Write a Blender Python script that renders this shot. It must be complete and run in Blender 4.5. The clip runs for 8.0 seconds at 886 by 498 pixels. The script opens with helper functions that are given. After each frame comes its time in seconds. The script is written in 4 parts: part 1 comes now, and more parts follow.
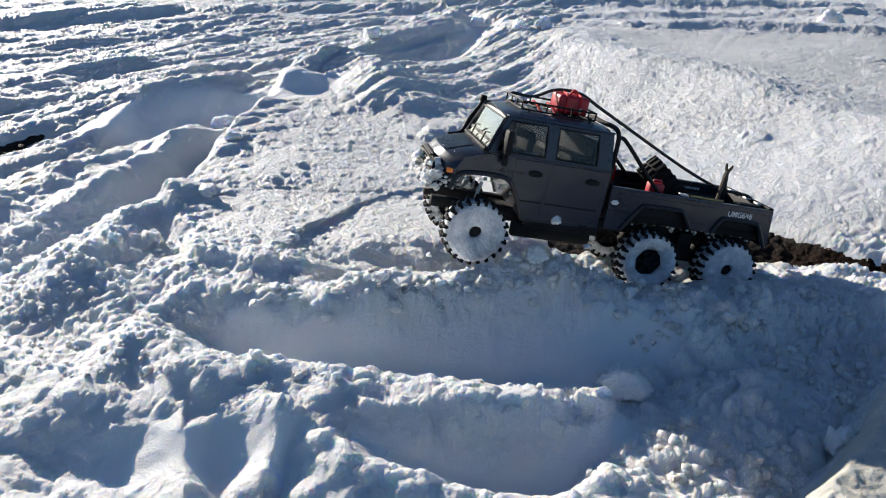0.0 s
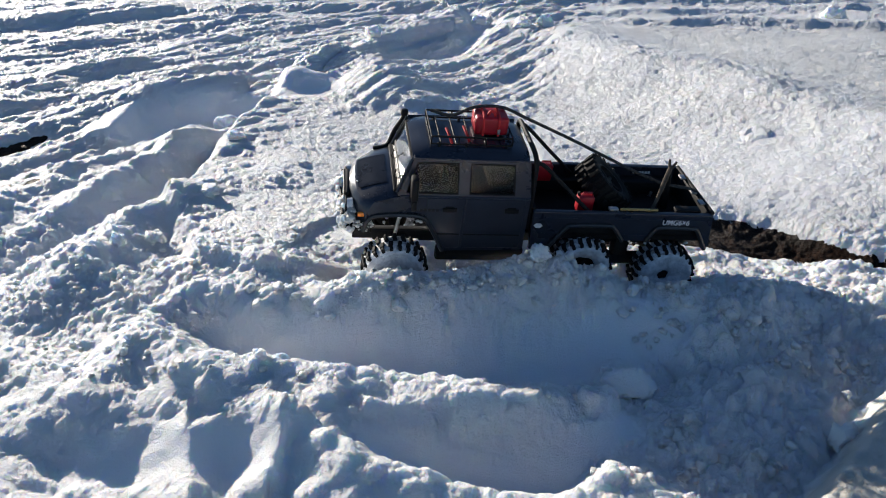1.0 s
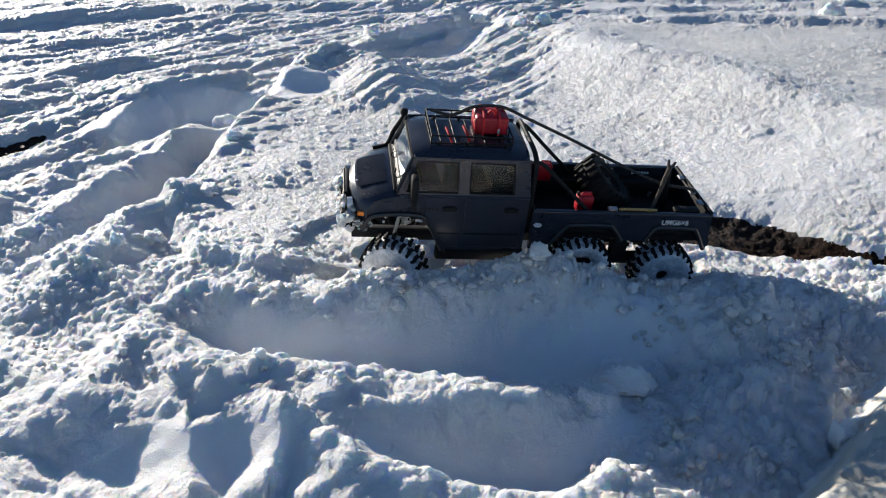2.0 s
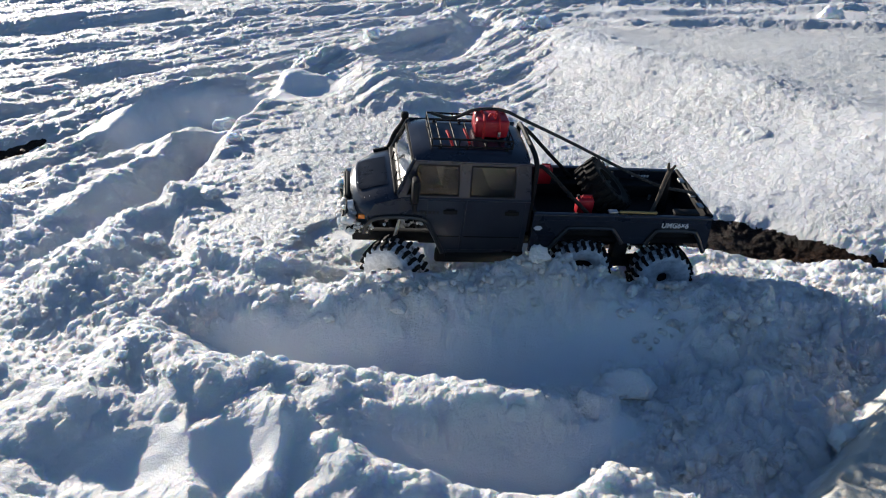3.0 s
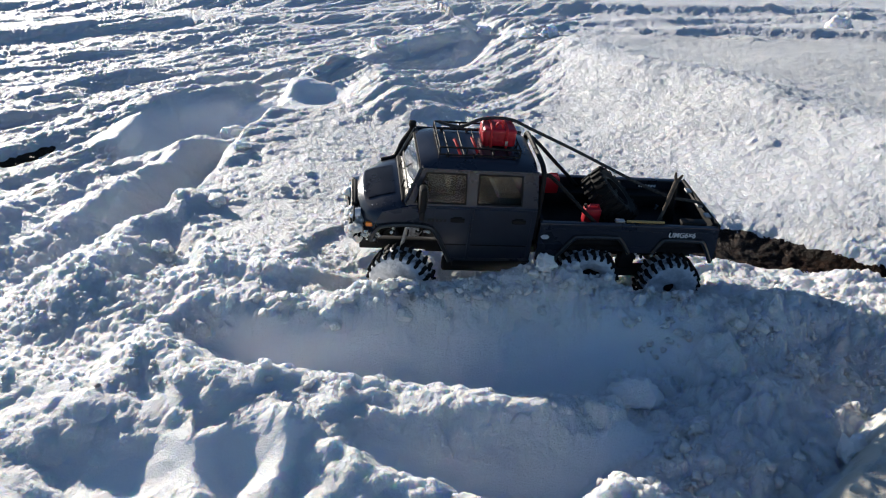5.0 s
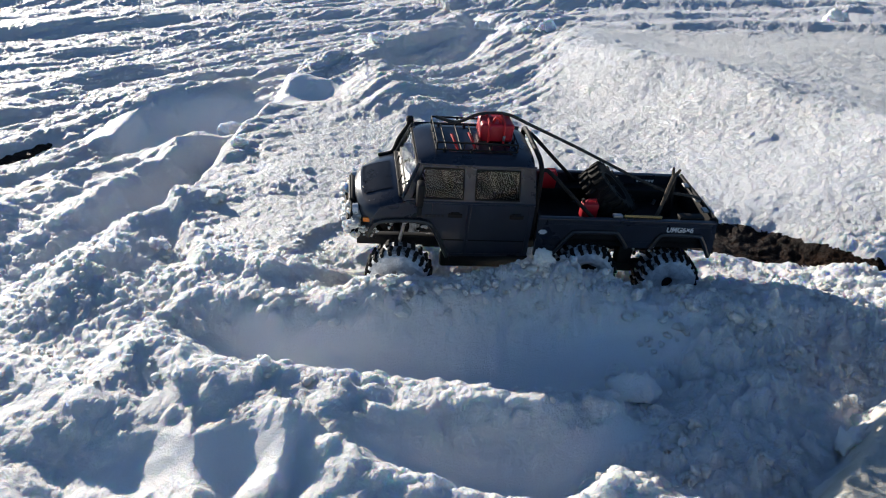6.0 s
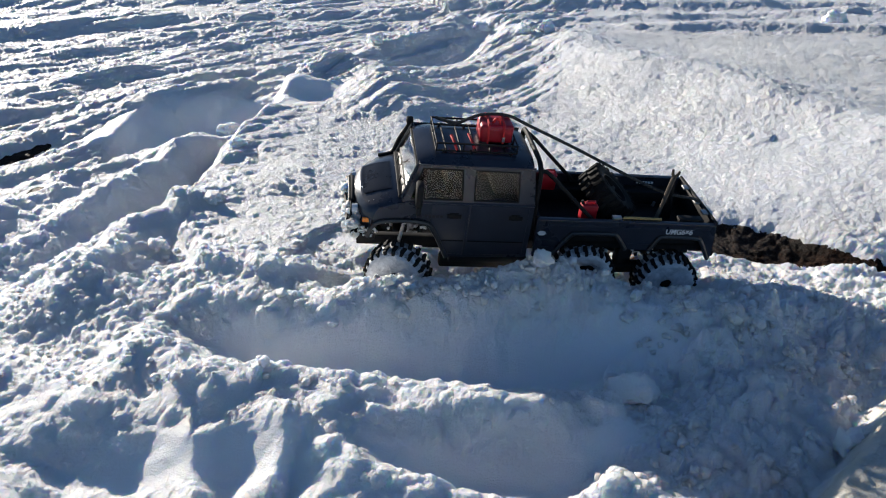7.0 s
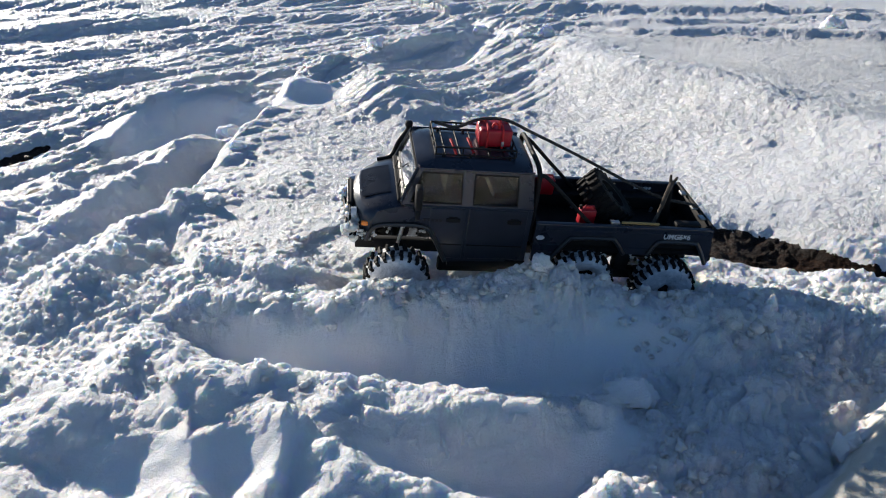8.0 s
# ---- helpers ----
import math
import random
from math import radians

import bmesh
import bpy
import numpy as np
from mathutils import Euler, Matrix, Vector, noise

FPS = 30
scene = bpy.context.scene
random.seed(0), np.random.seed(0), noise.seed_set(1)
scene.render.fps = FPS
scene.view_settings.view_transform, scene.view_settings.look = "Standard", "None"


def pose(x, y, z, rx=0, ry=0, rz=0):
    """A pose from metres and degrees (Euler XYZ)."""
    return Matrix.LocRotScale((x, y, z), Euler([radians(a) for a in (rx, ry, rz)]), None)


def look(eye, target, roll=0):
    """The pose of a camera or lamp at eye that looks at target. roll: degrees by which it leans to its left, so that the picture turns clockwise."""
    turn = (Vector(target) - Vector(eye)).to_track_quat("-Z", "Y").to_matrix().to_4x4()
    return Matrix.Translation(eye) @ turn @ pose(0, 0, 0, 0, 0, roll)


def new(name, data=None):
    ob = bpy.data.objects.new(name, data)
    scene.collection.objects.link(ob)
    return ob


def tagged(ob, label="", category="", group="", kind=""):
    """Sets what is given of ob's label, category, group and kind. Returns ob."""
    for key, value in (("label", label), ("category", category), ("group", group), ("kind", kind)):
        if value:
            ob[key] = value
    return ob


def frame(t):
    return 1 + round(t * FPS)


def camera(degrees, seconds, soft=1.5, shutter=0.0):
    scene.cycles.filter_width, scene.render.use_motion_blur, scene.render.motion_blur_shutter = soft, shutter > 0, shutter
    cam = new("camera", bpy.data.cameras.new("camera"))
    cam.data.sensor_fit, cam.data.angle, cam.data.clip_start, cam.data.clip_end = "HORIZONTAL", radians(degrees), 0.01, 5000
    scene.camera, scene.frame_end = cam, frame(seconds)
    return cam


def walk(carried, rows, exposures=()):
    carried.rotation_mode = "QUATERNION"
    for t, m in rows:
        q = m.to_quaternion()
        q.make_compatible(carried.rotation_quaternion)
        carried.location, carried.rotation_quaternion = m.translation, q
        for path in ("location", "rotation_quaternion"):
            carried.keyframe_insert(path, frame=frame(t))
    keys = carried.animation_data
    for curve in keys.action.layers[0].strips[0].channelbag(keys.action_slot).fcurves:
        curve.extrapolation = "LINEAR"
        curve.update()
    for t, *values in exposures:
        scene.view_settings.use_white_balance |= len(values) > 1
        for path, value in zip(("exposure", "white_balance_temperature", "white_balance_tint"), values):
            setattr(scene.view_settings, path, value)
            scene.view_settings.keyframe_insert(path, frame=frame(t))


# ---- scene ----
# ---------------------------------------------------------------- camera
cam = camera(62.14, 8.0, soft=1.1)
EYE = (0.0, 0.0, 0.66)
CAMERA_TURNS = [(0.0, 65.252, -0.54, 0.045), (0.5, 65.226, -0.36, 0.145), (1.0, 65.142, -0.152, 0.104),
                (1.5, 64.997, -0.005, 0.014), (3.0, 65.274, 0.022, -0.04), (3.5, 65.424, -0.079, 0.015),
                (4.0, 65.533, -0.186, 0.09), (4.5, 65.993, -0.04, 0.543), (6.0, 65.549, 0.224, 0.253),
                (6.5, 65.521, 0.239, 0.19), (7.0, 65.608, 0.185, 0.194), (7.5, 65.717, 0.083, 0.222),
                (8.0, 65.874, -0.075, 0.21)]
walk(cam, [(t, pose(*EYE, a, b, c)) for t, a, b, c in CAMERA_TURNS], exposures=[(0.0, 0.88, 6600, 10), (8.0, 0.88, 6600, 10)])

# ---------------------------------------------------------------- world and sun
SUN_AZIMUTH = -38.0     # degrees from +Y, negative to -X
SUN_ELEVATION = 17.4
world = bpy.data.worlds.new("world")
scene.world = world
world.use_nodes = True
wn = world.node_tree.nodes
sky = wn.new("ShaderNodeTexSky")
sky.sky_type = "NISHITA"
sky.sun_disc = False
sky.ozone_density = 5.0
sky.dust_density = 0.3
sky.sun_elevation = radians(SUN_ELEVATION)
sky.sun_rotation = radians(SUN_AZIMUTH)
wn["Background"].inputs["Strength"].default_value = 0.054
world.node_tree.links.new(sky.outputs["Color"], wn["Background"].inputs["Color"])
sun_data = bpy.data.lights.new("sun", "SUN")
sun_data.energy = 4.3
sun_data.angle = radians(0.53)
sun_data.color = (1.0, 0.93, 0.83)
sun = new("sun", sun_data)
TO_SUN = Vector((math.sin(radians(SUN_AZIMUTH)) * math.cos(radians(SUN_ELEVATION)),
                 math.cos(radians(SUN_AZIMUTH)) * math.cos(radians(SUN_ELEVATION)), math.sin(radians(SUN_ELEVATION))))
sun.matrix_world = look(TO_SUN * 20, (0, 0, 0))


# ---------------------------------------------------------------- materials
def material(name, base=(0.5, 0.5, 0.5), rough=0.5, metal=0.0):
    m = bpy.data.materials.new(name)
    m.use_nodes = True
    p = m.node_tree.nodes["Principled BSDF"]
    p.inputs["Base Color"].default_value = (*base, 1)
    p.inputs["Roughness"].default_value = rough
    p.inputs["Metallic"].default_value = metal
    return m


def node(m, kind, links=None, **values):
    n = m.node_tree.nodes.new(kind)
    for key, value in values.items():
        n.inputs[key.replace("_", " ")].default_value = value
    for key, socket in (links or {}).items():
        m.node_tree.links.new(socket, n.inputs[key])
    return n


def ramp(m, socket, stops):
    n = m.node_tree.nodes.new("ShaderNodeValToRGB")
    el = n.color_ramp.elements
    el[0].position, el[0].color = stops[0][0], (*stops[0][1], 1)
    el[1].position, el[1].color = stops[-1][0], (*stops[-1][1], 1)
    for p, c in stops[1:-1]:
        e = el.new(p)
        e.color = (*c, 1)
    m.node_tree.links.new(socket, n.inputs["Fac"])
    return n


def mottled(name, dark, light, scale, rough=(0.4, 0.6), metal=0.0, bump=0.2, bump_scale=None, depth=0.001, space="Object", coat=0.0, spec=0.5):
    """A surface of two tones with fine relief; scale in lumps per metre."""
    m = material(name, dark, rough[0], metal)
    p = m.node_tree.nodes["Principled BSDF"]
    co = node(m, "ShaderNodeTexCoord").outputs[space]
    n1 = node(m, "ShaderNodeTexNoise", {"Vector": co}, Scale=scale, Detail=6.0, Roughness=0.6)
    r = ramp(m, n1.outputs["Fac"], [(0.32, dark), (0.68, light)])
    m.node_tree.links.new(r.outputs["Color"], p.inputs["Base Color"])
    rr = ramp(m, n1.outputs["Fac"], [(0.3, (rough[0],) * 3), (0.7, (rough[1],) * 3)])
    m.node_tree.links.new(rr.outputs["Color"], p.inputs["Roughness"])
    n2 = node(m, "ShaderNodeTexNoise", {"Vector": co}, Scale=bump_scale or scale * 6, Detail=4.0)
    b = node(m, "ShaderNodeBump", {"Height": n2.outputs["Fac"]}, Strength=bump, Distance=depth)
    m.node_tree.links.new(b.outputs["Normal"], p.inputs["Normal"])
    p.inputs["Coat Weight"].default_value = coat
    p.inputs["Specular IOR Level"].default_value = spec
    return m


def snow_material(name, soil=False):
    m = material(name, (0.86, 0.88, 0.9), 0.55)
    p = m.node_tree.nodes["Principled BSDF"]
    link = m.node_tree.links.new
    co = node(m, "ShaderNodeTexCoord").outputs["Object"]
    big = node(m, "ShaderNodeTexNoise", {"Vector": co}, Scale=5.0, Detail=6.0, Roughness=0.6)
    tone = ramp(m, big.outputs["Fac"], [(0.3, (0.80, 0.82, 0.85)), (0.7, (0.89, 0.90, 0.91))])
    grain = node(m, "ShaderNodeTexNoise", {"Vector": co}, Scale=420.0, Detail=3.0, Roughness=0.7)
    lumps = node(m, "ShaderNodeTexNoise", {"Vector": co}, Scale=110.0, Detail=5.0, Roughness=0.7)
    b0 = node(m, "ShaderNodeBump", {"Height": node(m, "ShaderNodeTexNoise", {"Vector": co}, Scale=48.0, Detail=6.0, Roughness=0.72).outputs["Fac"]}, Strength=0.5, Distance=0.010)
    b1 = node(m, "ShaderNodeBump", {"Height": lumps.outputs["Fac"], "Normal": b0.outputs["Normal"]}, Strength=0.7, Distance=0.007)
    if soil:
        crust = m.node_tree.nodes.new("ShaderNodeAttribute")
        crust.attribute_name = "crust"
        link(crust.outputs["Fac"], b0.inputs["Strength"])
        link(node(m, "ShaderNodeMath", {0: crust.outputs["Fac"], 1: crust.outputs["Fac"]}).outputs[0], b1.inputs["Strength"])
    b2 = node(m, "ShaderNodeBump", {"Height": grain.outputs["Fac"], "Normal": b1.outputs["Normal"]}, Strength=0.7, Distance=0.003)
    link(b2.outputs["Normal"], p.inputs["Normal"])
    colour = tone.outputs["Color"]
    if soil:
        a = m.node_tree.nodes.new("ShaderNodeAttribute")
        a.attribute_name = "soil"
        dirt_n = node(m, "ShaderNodeTexNoise", {"Vector": co}, Scale=60.0, Detail=6.0, Roughness=0.7)
        earth = ramp(m, dirt_n.outputs["Fac"], [(0.3, (0.003, 0.0016, 0.001)), (0.5, (0.013, 0.006, 0.0035)), (0.75, (0.06, 0.031, 0.018))])
        patch = node(m, "ShaderNodeTexNoise", {"Vector": co}, Scale=38.0, Detail=5.0, Roughness=0.65)
        add = node(m, "ShaderNodeMath", {0: a.outputs["Fac"], 1: patch.outputs["Fac"]})
        edge = ramp(m, add.outputs[0], [(0.98, (0, 0, 0)), (1.06, (1, 1, 1))])
        mix = m.node_tree.nodes.new("ShaderNodeMix")
        mix.data_type = "RGBA"
        link(edge.outputs["Color"], mix.inputs["Factor"])
        link(colour, mix.inputs["A"])
        link(earth.outputs["Color"], mix.inputs["B"])
        colour = mix.outputs["Result"]
        # dirt specks carried into the snow beside the bare earth
        g = m.node_tree.nodes.new("ShaderNodeAttribute")
        g.attribute_name = "grime"
        sp = node(m, "ShaderNodeTexNoise", {"Vector": co}, Scale=170.0, Detail=3.0, Roughness=0.6)
        s2 = node(m, "ShaderNodeMath", {0: sp.outputs["Fac"], 1: g.outputs["Fac"]})
        speck = ramp(m, s2.outputs[0], [(1.02, (0, 0, 0)), (1.3, (1, 1, 1))])
        mix2 = m.node_tree.nodes.new("ShaderNodeMix")
        mix2.data_type = "RGBA"
        link(speck.outputs["Color"], mix2.inputs["Factor"])
        link(colour, mix2.inputs["A"])
        mix2.inputs["B"].default_value = (0.16, 0.135, 0.11, 1)
        colour = mix2.outputs["Result"]
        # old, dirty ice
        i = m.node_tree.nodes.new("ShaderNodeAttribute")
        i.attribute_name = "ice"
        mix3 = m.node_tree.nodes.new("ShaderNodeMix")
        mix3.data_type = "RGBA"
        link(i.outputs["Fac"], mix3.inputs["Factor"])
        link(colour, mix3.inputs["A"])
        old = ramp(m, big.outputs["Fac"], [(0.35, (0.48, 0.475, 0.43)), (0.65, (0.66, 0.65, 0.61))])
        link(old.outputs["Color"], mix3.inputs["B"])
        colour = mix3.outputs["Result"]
    link(colour, p.inputs["Base Color"])
    p.inputs["Subsurface Weight"].default_value = 0.75
    if soil:
        firm = m.node_tree.nodes.new("ShaderNodeAttribute")
        firm.attribute_name = "firm"
        deep = node(m, "ShaderNodeMath", {0: firm.outputs["Fac"]})
        deep.operation = "MULTIPLY_ADD"
        deep.inputs[1].default_value, deep.inputs[2].default_value = -0.35, 0.65
        link(deep.outputs[0], p.inputs["Subsurface Weight"])
    p.inputs["Subsurface Radius"].default_value = (0.010, 0.013, 0.018)
    p.inputs["Subsurface Scale"].default_value = 1.5
    p.inputs["Specular IOR Level"].default_value = 0.35
    if soil:
        dull = ramp(m, add.outputs[0], [(0.98, (0.35,) * 3), (1.06, (0.04,) * 3)])
        gloss = node(m, "ShaderNodeMath", {0: firm.outputs["Fac"]})
        gloss.operation = "MULTIPLY_ADD"
        gloss.inputs[1].default_value, gloss.inputs[2].default_value = 2.4, 1.0
        shine = node(m, "ShaderNodeMath", {0: dull.outputs["Color"], 1: gloss.outputs[0]})
        shine.operation = "MULTIPLY"
        link(shine.outputs[0], p.inputs["Specular IOR Level"])
        slick = node(m, "ShaderNodeMath", {0: firm.outputs["Fac"]})
        slick.operation = "MULTIPLY_ADD"
        slick.inputs[1].default_value, slick.inputs[2].default_value = -0.16, 0.58
        link(slick.outputs[0], p.inputs["Roughness"])
    return m


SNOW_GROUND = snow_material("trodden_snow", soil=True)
SNOW = snow_material("loose_snow")
PAINT = mottled("grey_satin_paint", (0.023, 0.027, 0.040), (0.033, 0.038, 0.054), 14, (0.24, 0.38), 0.35, 0.06, 300, 0.0004, coat=0.15)
TRIM = mottled("black_plastic", (0.005, 0.005, 0.006), (0.012, 0.012, 0.013), 40, (0.5, 0.7), 0.0, 0.2, 400, 0.0005, spec=0.2)
METAL = mottled("black_steel_tube", (0.006, 0.006, 0.007), (0.014, 0.013, 0.013), 60, (0.55, 0.75), 0.0, 0.1, 500, 0.0003, spec=0.2)
RUBBER = mottled("tyre_rubber", (0.007, 0.007, 0.007), (0.015, 0.0145, 0.014), 50, (0.7, 0.85), 0.0, 0.3, 400, 0.0006, spec=0.2)
RED = mottled("red_plastic", (0.33, 0.003, 0.012), (0.45, 0.006, 0.020), 30, (0.35, 0.5), 0.0, 0.1, 200, 0.0005)
STRAP = mottled("red_webbing", (0.55, 0.015, 0.02), (0.65, 0.03, 0.03), 200, (0.7, 0.8), 0.0, 0.4, 900, 0.0004)
ROPE = mottled("grey_rope", (0.022, 0.022, 0.022), (0.08, 0.078, 0.075), 180, (0.8, 0.9), 0.0, 0.6, 700, 0.001, spec=0.2)
WOOD = mottled("weathered_wood", (0.05, 0.04, 0.032), (0.14, 0.11, 0.085), 60, (0.75, 0.9), 0.0, 0.5, 300, 0.001, spec=0.2)
YELLOW = mottled("tan_handle", (0.36, 0.24, 0.08), (0.48, 0.33, 0.13), 60, (0.5, 0.65), 0.0, 0.2)
FLARE = mottled("satin_black_plastic", (0.014, 0.015, 0.018), (0.022, 0.023, 0.027), 30, (0.28, 0.42), 0.0, 0.1, 300, 0.0004)
AMBER = material("amber_lens", (0.85, 0.22, 0.02), 0.25)
LENS = mottled("headlamp_lens", (0.55, 0.57, 0.6), (0.7, 0.7, 0.7), 40, (0.1, 0.2), 0.0, 0.05)
DECAL = mottled("pale_decal", (0.55, 0.57, 0.6), (0.68, 0.7, 0.72), 90, (0.45, 0.6), 0.0, 0.05)
DARK_DECAL = material("dark_decal", (0.008, 0.008, 0.009), 0.5)
CABIN = mottled("cabin_lining", (0.02, 0.019, 0.018), (0.045, 0.042, 0.04), 60, (0.7, 0.8))
SILVER = mottled("scuffed_metal", (0.35, 0.35, 0.36), (0.5, 0.5, 0.5), 60, (0.35, 0.5), 0.9, 0.1)


def glass_material(name, tint, rough):
    m = material(name, tint, rough)
    p = m.node_tree.nodes["Principled BSDF"]
    p.inputs["Transmission Weight"].default_value = 1.0
    p.inputs["IOR"].default_value = 1.45
    co = node(m, "ShaderNodeTexCoord").outputs["Object"]
    n = node(m, "ShaderNodeTexNoise", {"Vector": co}, Scale=35.0, Detail=5.0, Roughness=0.65)
    r = ramp(m, n.outputs["Fac"], [(0.35, (rough,) * 3), (0.75, (rough + 0.07,) * 3)])
    m.node_tree.links.new(r.outputs["Color"], p.inputs["Roughness"])
    return m


GLASS = glass_material("smeared_clear_plastic", (0.24, 0.25, 0.235), 0.02)


# ---------------------------------------------------------------- noise and relief of the snow
def lattice(ix, iy, seed):
    n = (ix.astype(np.int64) * 374761393 + iy.astype(np.int64) * 668265263 + seed * 974711) & 0xFFFFFFFF
    n = ((n ^ (n >> 13)) * 1274126177) & 0xFFFFFFFF
    n = ((n ^ (n >> 15)) * 2246822519) & 0xFFFFFFFF
    return ((n ^ (n >> 16)) & 0xFFFFFF) / float(0xFFFFFF)


def value_noise(x, y, seed):
    """Smooth noise in -1..1 over unit cells."""
    ix, iy = np.floor(x), np.floor(y)
    fx, fy = x - ix, y - iy
    fx, fy = fx * fx * fx * (fx * (fx * 6 - 15) + 10), fy * fy * fy * (fy * (fy * 6 - 15) + 10)
    a, b = lattice(ix, iy, seed), lattice(ix + 1, iy, seed)
    c, d = lattice(ix, iy + 1, seed), lattice(ix + 1, iy + 1, seed)
    return 2 * (a + (b - a) * fx + (c - a) * fy + (a - b - c + d) * fx * fy) - 1


def fractal(x, y, size, octaves, seed, gain=0.5):
    total, amp, norm = 0.0, 1.0, 0.0
    for k in range(octaves):
        ca, sa = math.cos(0.7 * k + seed), math.sin(0.7 * k + seed)
        total = total + amp * value_noise((x * ca - y * sa) / size, (x * sa + y * ca) / size, seed + 17 * k)
        norm += amp
        amp *= gain
        size *= 0.5
    return total / norm


def billow(x, y, size, octaves, seed):
    """Rounded lumps with sharp valleys, 0..1."""
    total, amp, norm = 0.0, 1.0, 0.0
    for k in range(octaves):
        ca, sa = math.cos(1.1 * k + seed), math.sin(1.1 * k + seed)
        v = np.abs(value_noise((x * ca - y * sa) / size, (x * sa + y * ca) / size, seed + 31 * k))
        total = total + amp * np.sqrt(v + 0.01)
        norm += amp
        amp *= 0.5
        size *= 0.47
    return total / norm


def clods(x, y, cell, seed, share=0.6):
    """Rounded clods half sunk into a surface: their height in metres."""
    gx, gy = x / cell, y / cell
    ix, iy = np.floor(gx), np.floor(gy)
    best = np.zeros_like(x)
    for ox in (-1, 0, 1):
        for oy in (-1, 0, 1):
            cx, cy = ix + ox, iy + oy
            px, py = cx + lattice(cx, cy, seed), cy + lattice(cx, cy, seed + 5)
            r = 0.22 + 0.5 * lattice(cx, cy, seed + 9) ** 2
            on = lattice(cx, cy, seed + 13) < share
            q = 1 - ((gx - px) ** 2 + (gy - py) ** 2) / (r * r)
            best = np.maximum(best, np.where(on & (q > 0), r * np.sqrt(np.maximum(q, 0)), 0.0))
    return best * cell


def smooth(a, lo, hi):
    t = np.clip((a - lo) / (hi - lo), 0, 1)
    return t * t * (3 - 2 * t)


def along(x, y, pts):
    """Signed distance to a line of (x, y, value) points, positive on its left, and the value there."""
    best = np.full(x.shape, 1e9)
    side = np.ones_like(x)
    val = np.zeros_like(x)
    for (ax, ay, av), (bx, by, bv) in zip(pts[:-1], pts[1:]):
        dx, dy = bx - ax, by - ay
        s = np.clip(((x - ax) * dx + (y - ay) * dy) / (dx * dx + dy * dy), 0, 1)
        d = np.hypot(x - ax - s * dx, y - ay - s * dy)
        near = d < best
        best = np.where(near, d, best)
        side = np.where(near, np.sign(dx * (y - ay) - dy * (x - ax)), side)
        val = np.where(near, av + s * (bv - av), val)
    return best * side, val


def ridge(x, y, pts, left, right, power=2.0):
    d, v = along(x, y, pts)
    return v * np.exp(-np.abs(d / np.where(d > 0, left, right)) ** power)


def step(x, y, pts, lo, hi):
    """Rises by the line's value from lo to hi metres to the left of it."""
    d, v = along(x, y, pts)
    return v * smooth(d, lo, hi)


# lines of the plan: (x, y, height)
BERM = [(-0.55, 1.28, 0.02), (-0.43, 1.20, 0.045), (-0.33, 1.165, 0.05), (-0.26, 1.15, 0.045), (-0.18, 1.14, 0.055), (-0.09, 1.145, 0.080), (0.06, 1.155, 0.092), (0.15, 1.165, 0.108), (0.21, 1.165, 0.100), (0.27, 1.16, 0.078), (0.33, 1.155, 0.055), (0.42, 1.15, 0.046), (0.54, 1.16, 0.034), (0.64, 1.2, 0.02)]
TROUGH_A = [(-0.46, 1.14, -0.015), (-0.34, 1.05, -0.04), (-0.18, 1.005, -0.05), (0.02, 0.99, -0.05), (0.20, 1.005, -0.045), (0.36, 1.05, -0.02)]
TERRACE = [(-0.44, 1.155, 0.015), (-0.32, 1.11, 0.025), (-0.20, 1.08, 0.03), (0.0, 1.07, 0.03), (0.18, 1.08, 0.03), (0.30, 1.08, 0.024), (0.40, 1.06, 0.015)]
BANK_A = [(-0.71, 1.30, 0.02), (-0.59, 1.17, 0.03), (-0.45, 1.04, 0.035), (-0.32, 0.95, 0.04), (-0.19, 0.94, 0.06), (-0.07, 0.915, 0.055), (0.06, 0.895, 0.05), (0.14, 0.88, 0.03), (0.26, 0.90, 0.015)]
CREST_B = [(-0.09, 0.82, 0.03), (0.01, 0.825, 0.036), (0.13, 0.835, 0.036), (0.22, 0.86, 0.02)]
TROUGH_B = [(-0.09, 0.78, -0.03), (0.02, 0.765, -0.036), (0.13, 0.77, -0.036), (0.25, 0.84, -0.028), (0.37, 0.95, -0.02)]
BANK_B = [(-0.14, 0.75, 0.03), (-0.11, 0.72, 0.045), (-0.05, 0.71, 0.05), (0.03, 0.685, 0.042), (0.14, 0.655, 0.036), (0.22, 0.70, 0.034), (0.30, 0.66, 0.02)]
CREST_C = [(-0.75, 0.80, 0.02), (-0.61, 0.82, 0.02), (-0.51, 0.86, 0.03), (-0.38, 0.84, 0.035), (-0.31, 0.81, 0.035), (-0.23, 0.81, 0.04), (-0.17, 0.81, 0.045), (-0.13, 0.76, 0.035)]
CREST_D = [(-0.70, 0.97, 0.03), (-0.52, 0.89, 0.03), (-0.47, 0.99, 0.03), (-0.37, 0.92, 0.035), (-0.26, 0.90, 0.02)]
SHELF_EDGE = [(-0.55, 3.10, 0.05), (-0.60, 2.43, 0.055), (-0.64, 2.07, 0.055), (-0.62, 1.80, 0.05), (-0.63, 1.66, 0.045), (-0.55, 1.49, 0.04), (-0.45, 1.31, 0.04), (-0.33, 1.25, 0.035), (-0.24, 1.26, 0.02)]
KNOLL = [(-0.74, 1.18, 0.03), (-0.70, 1.40, 0.05), (-0.70, 1.55, 0.045), (-0.64, 1.63, 0.04)]
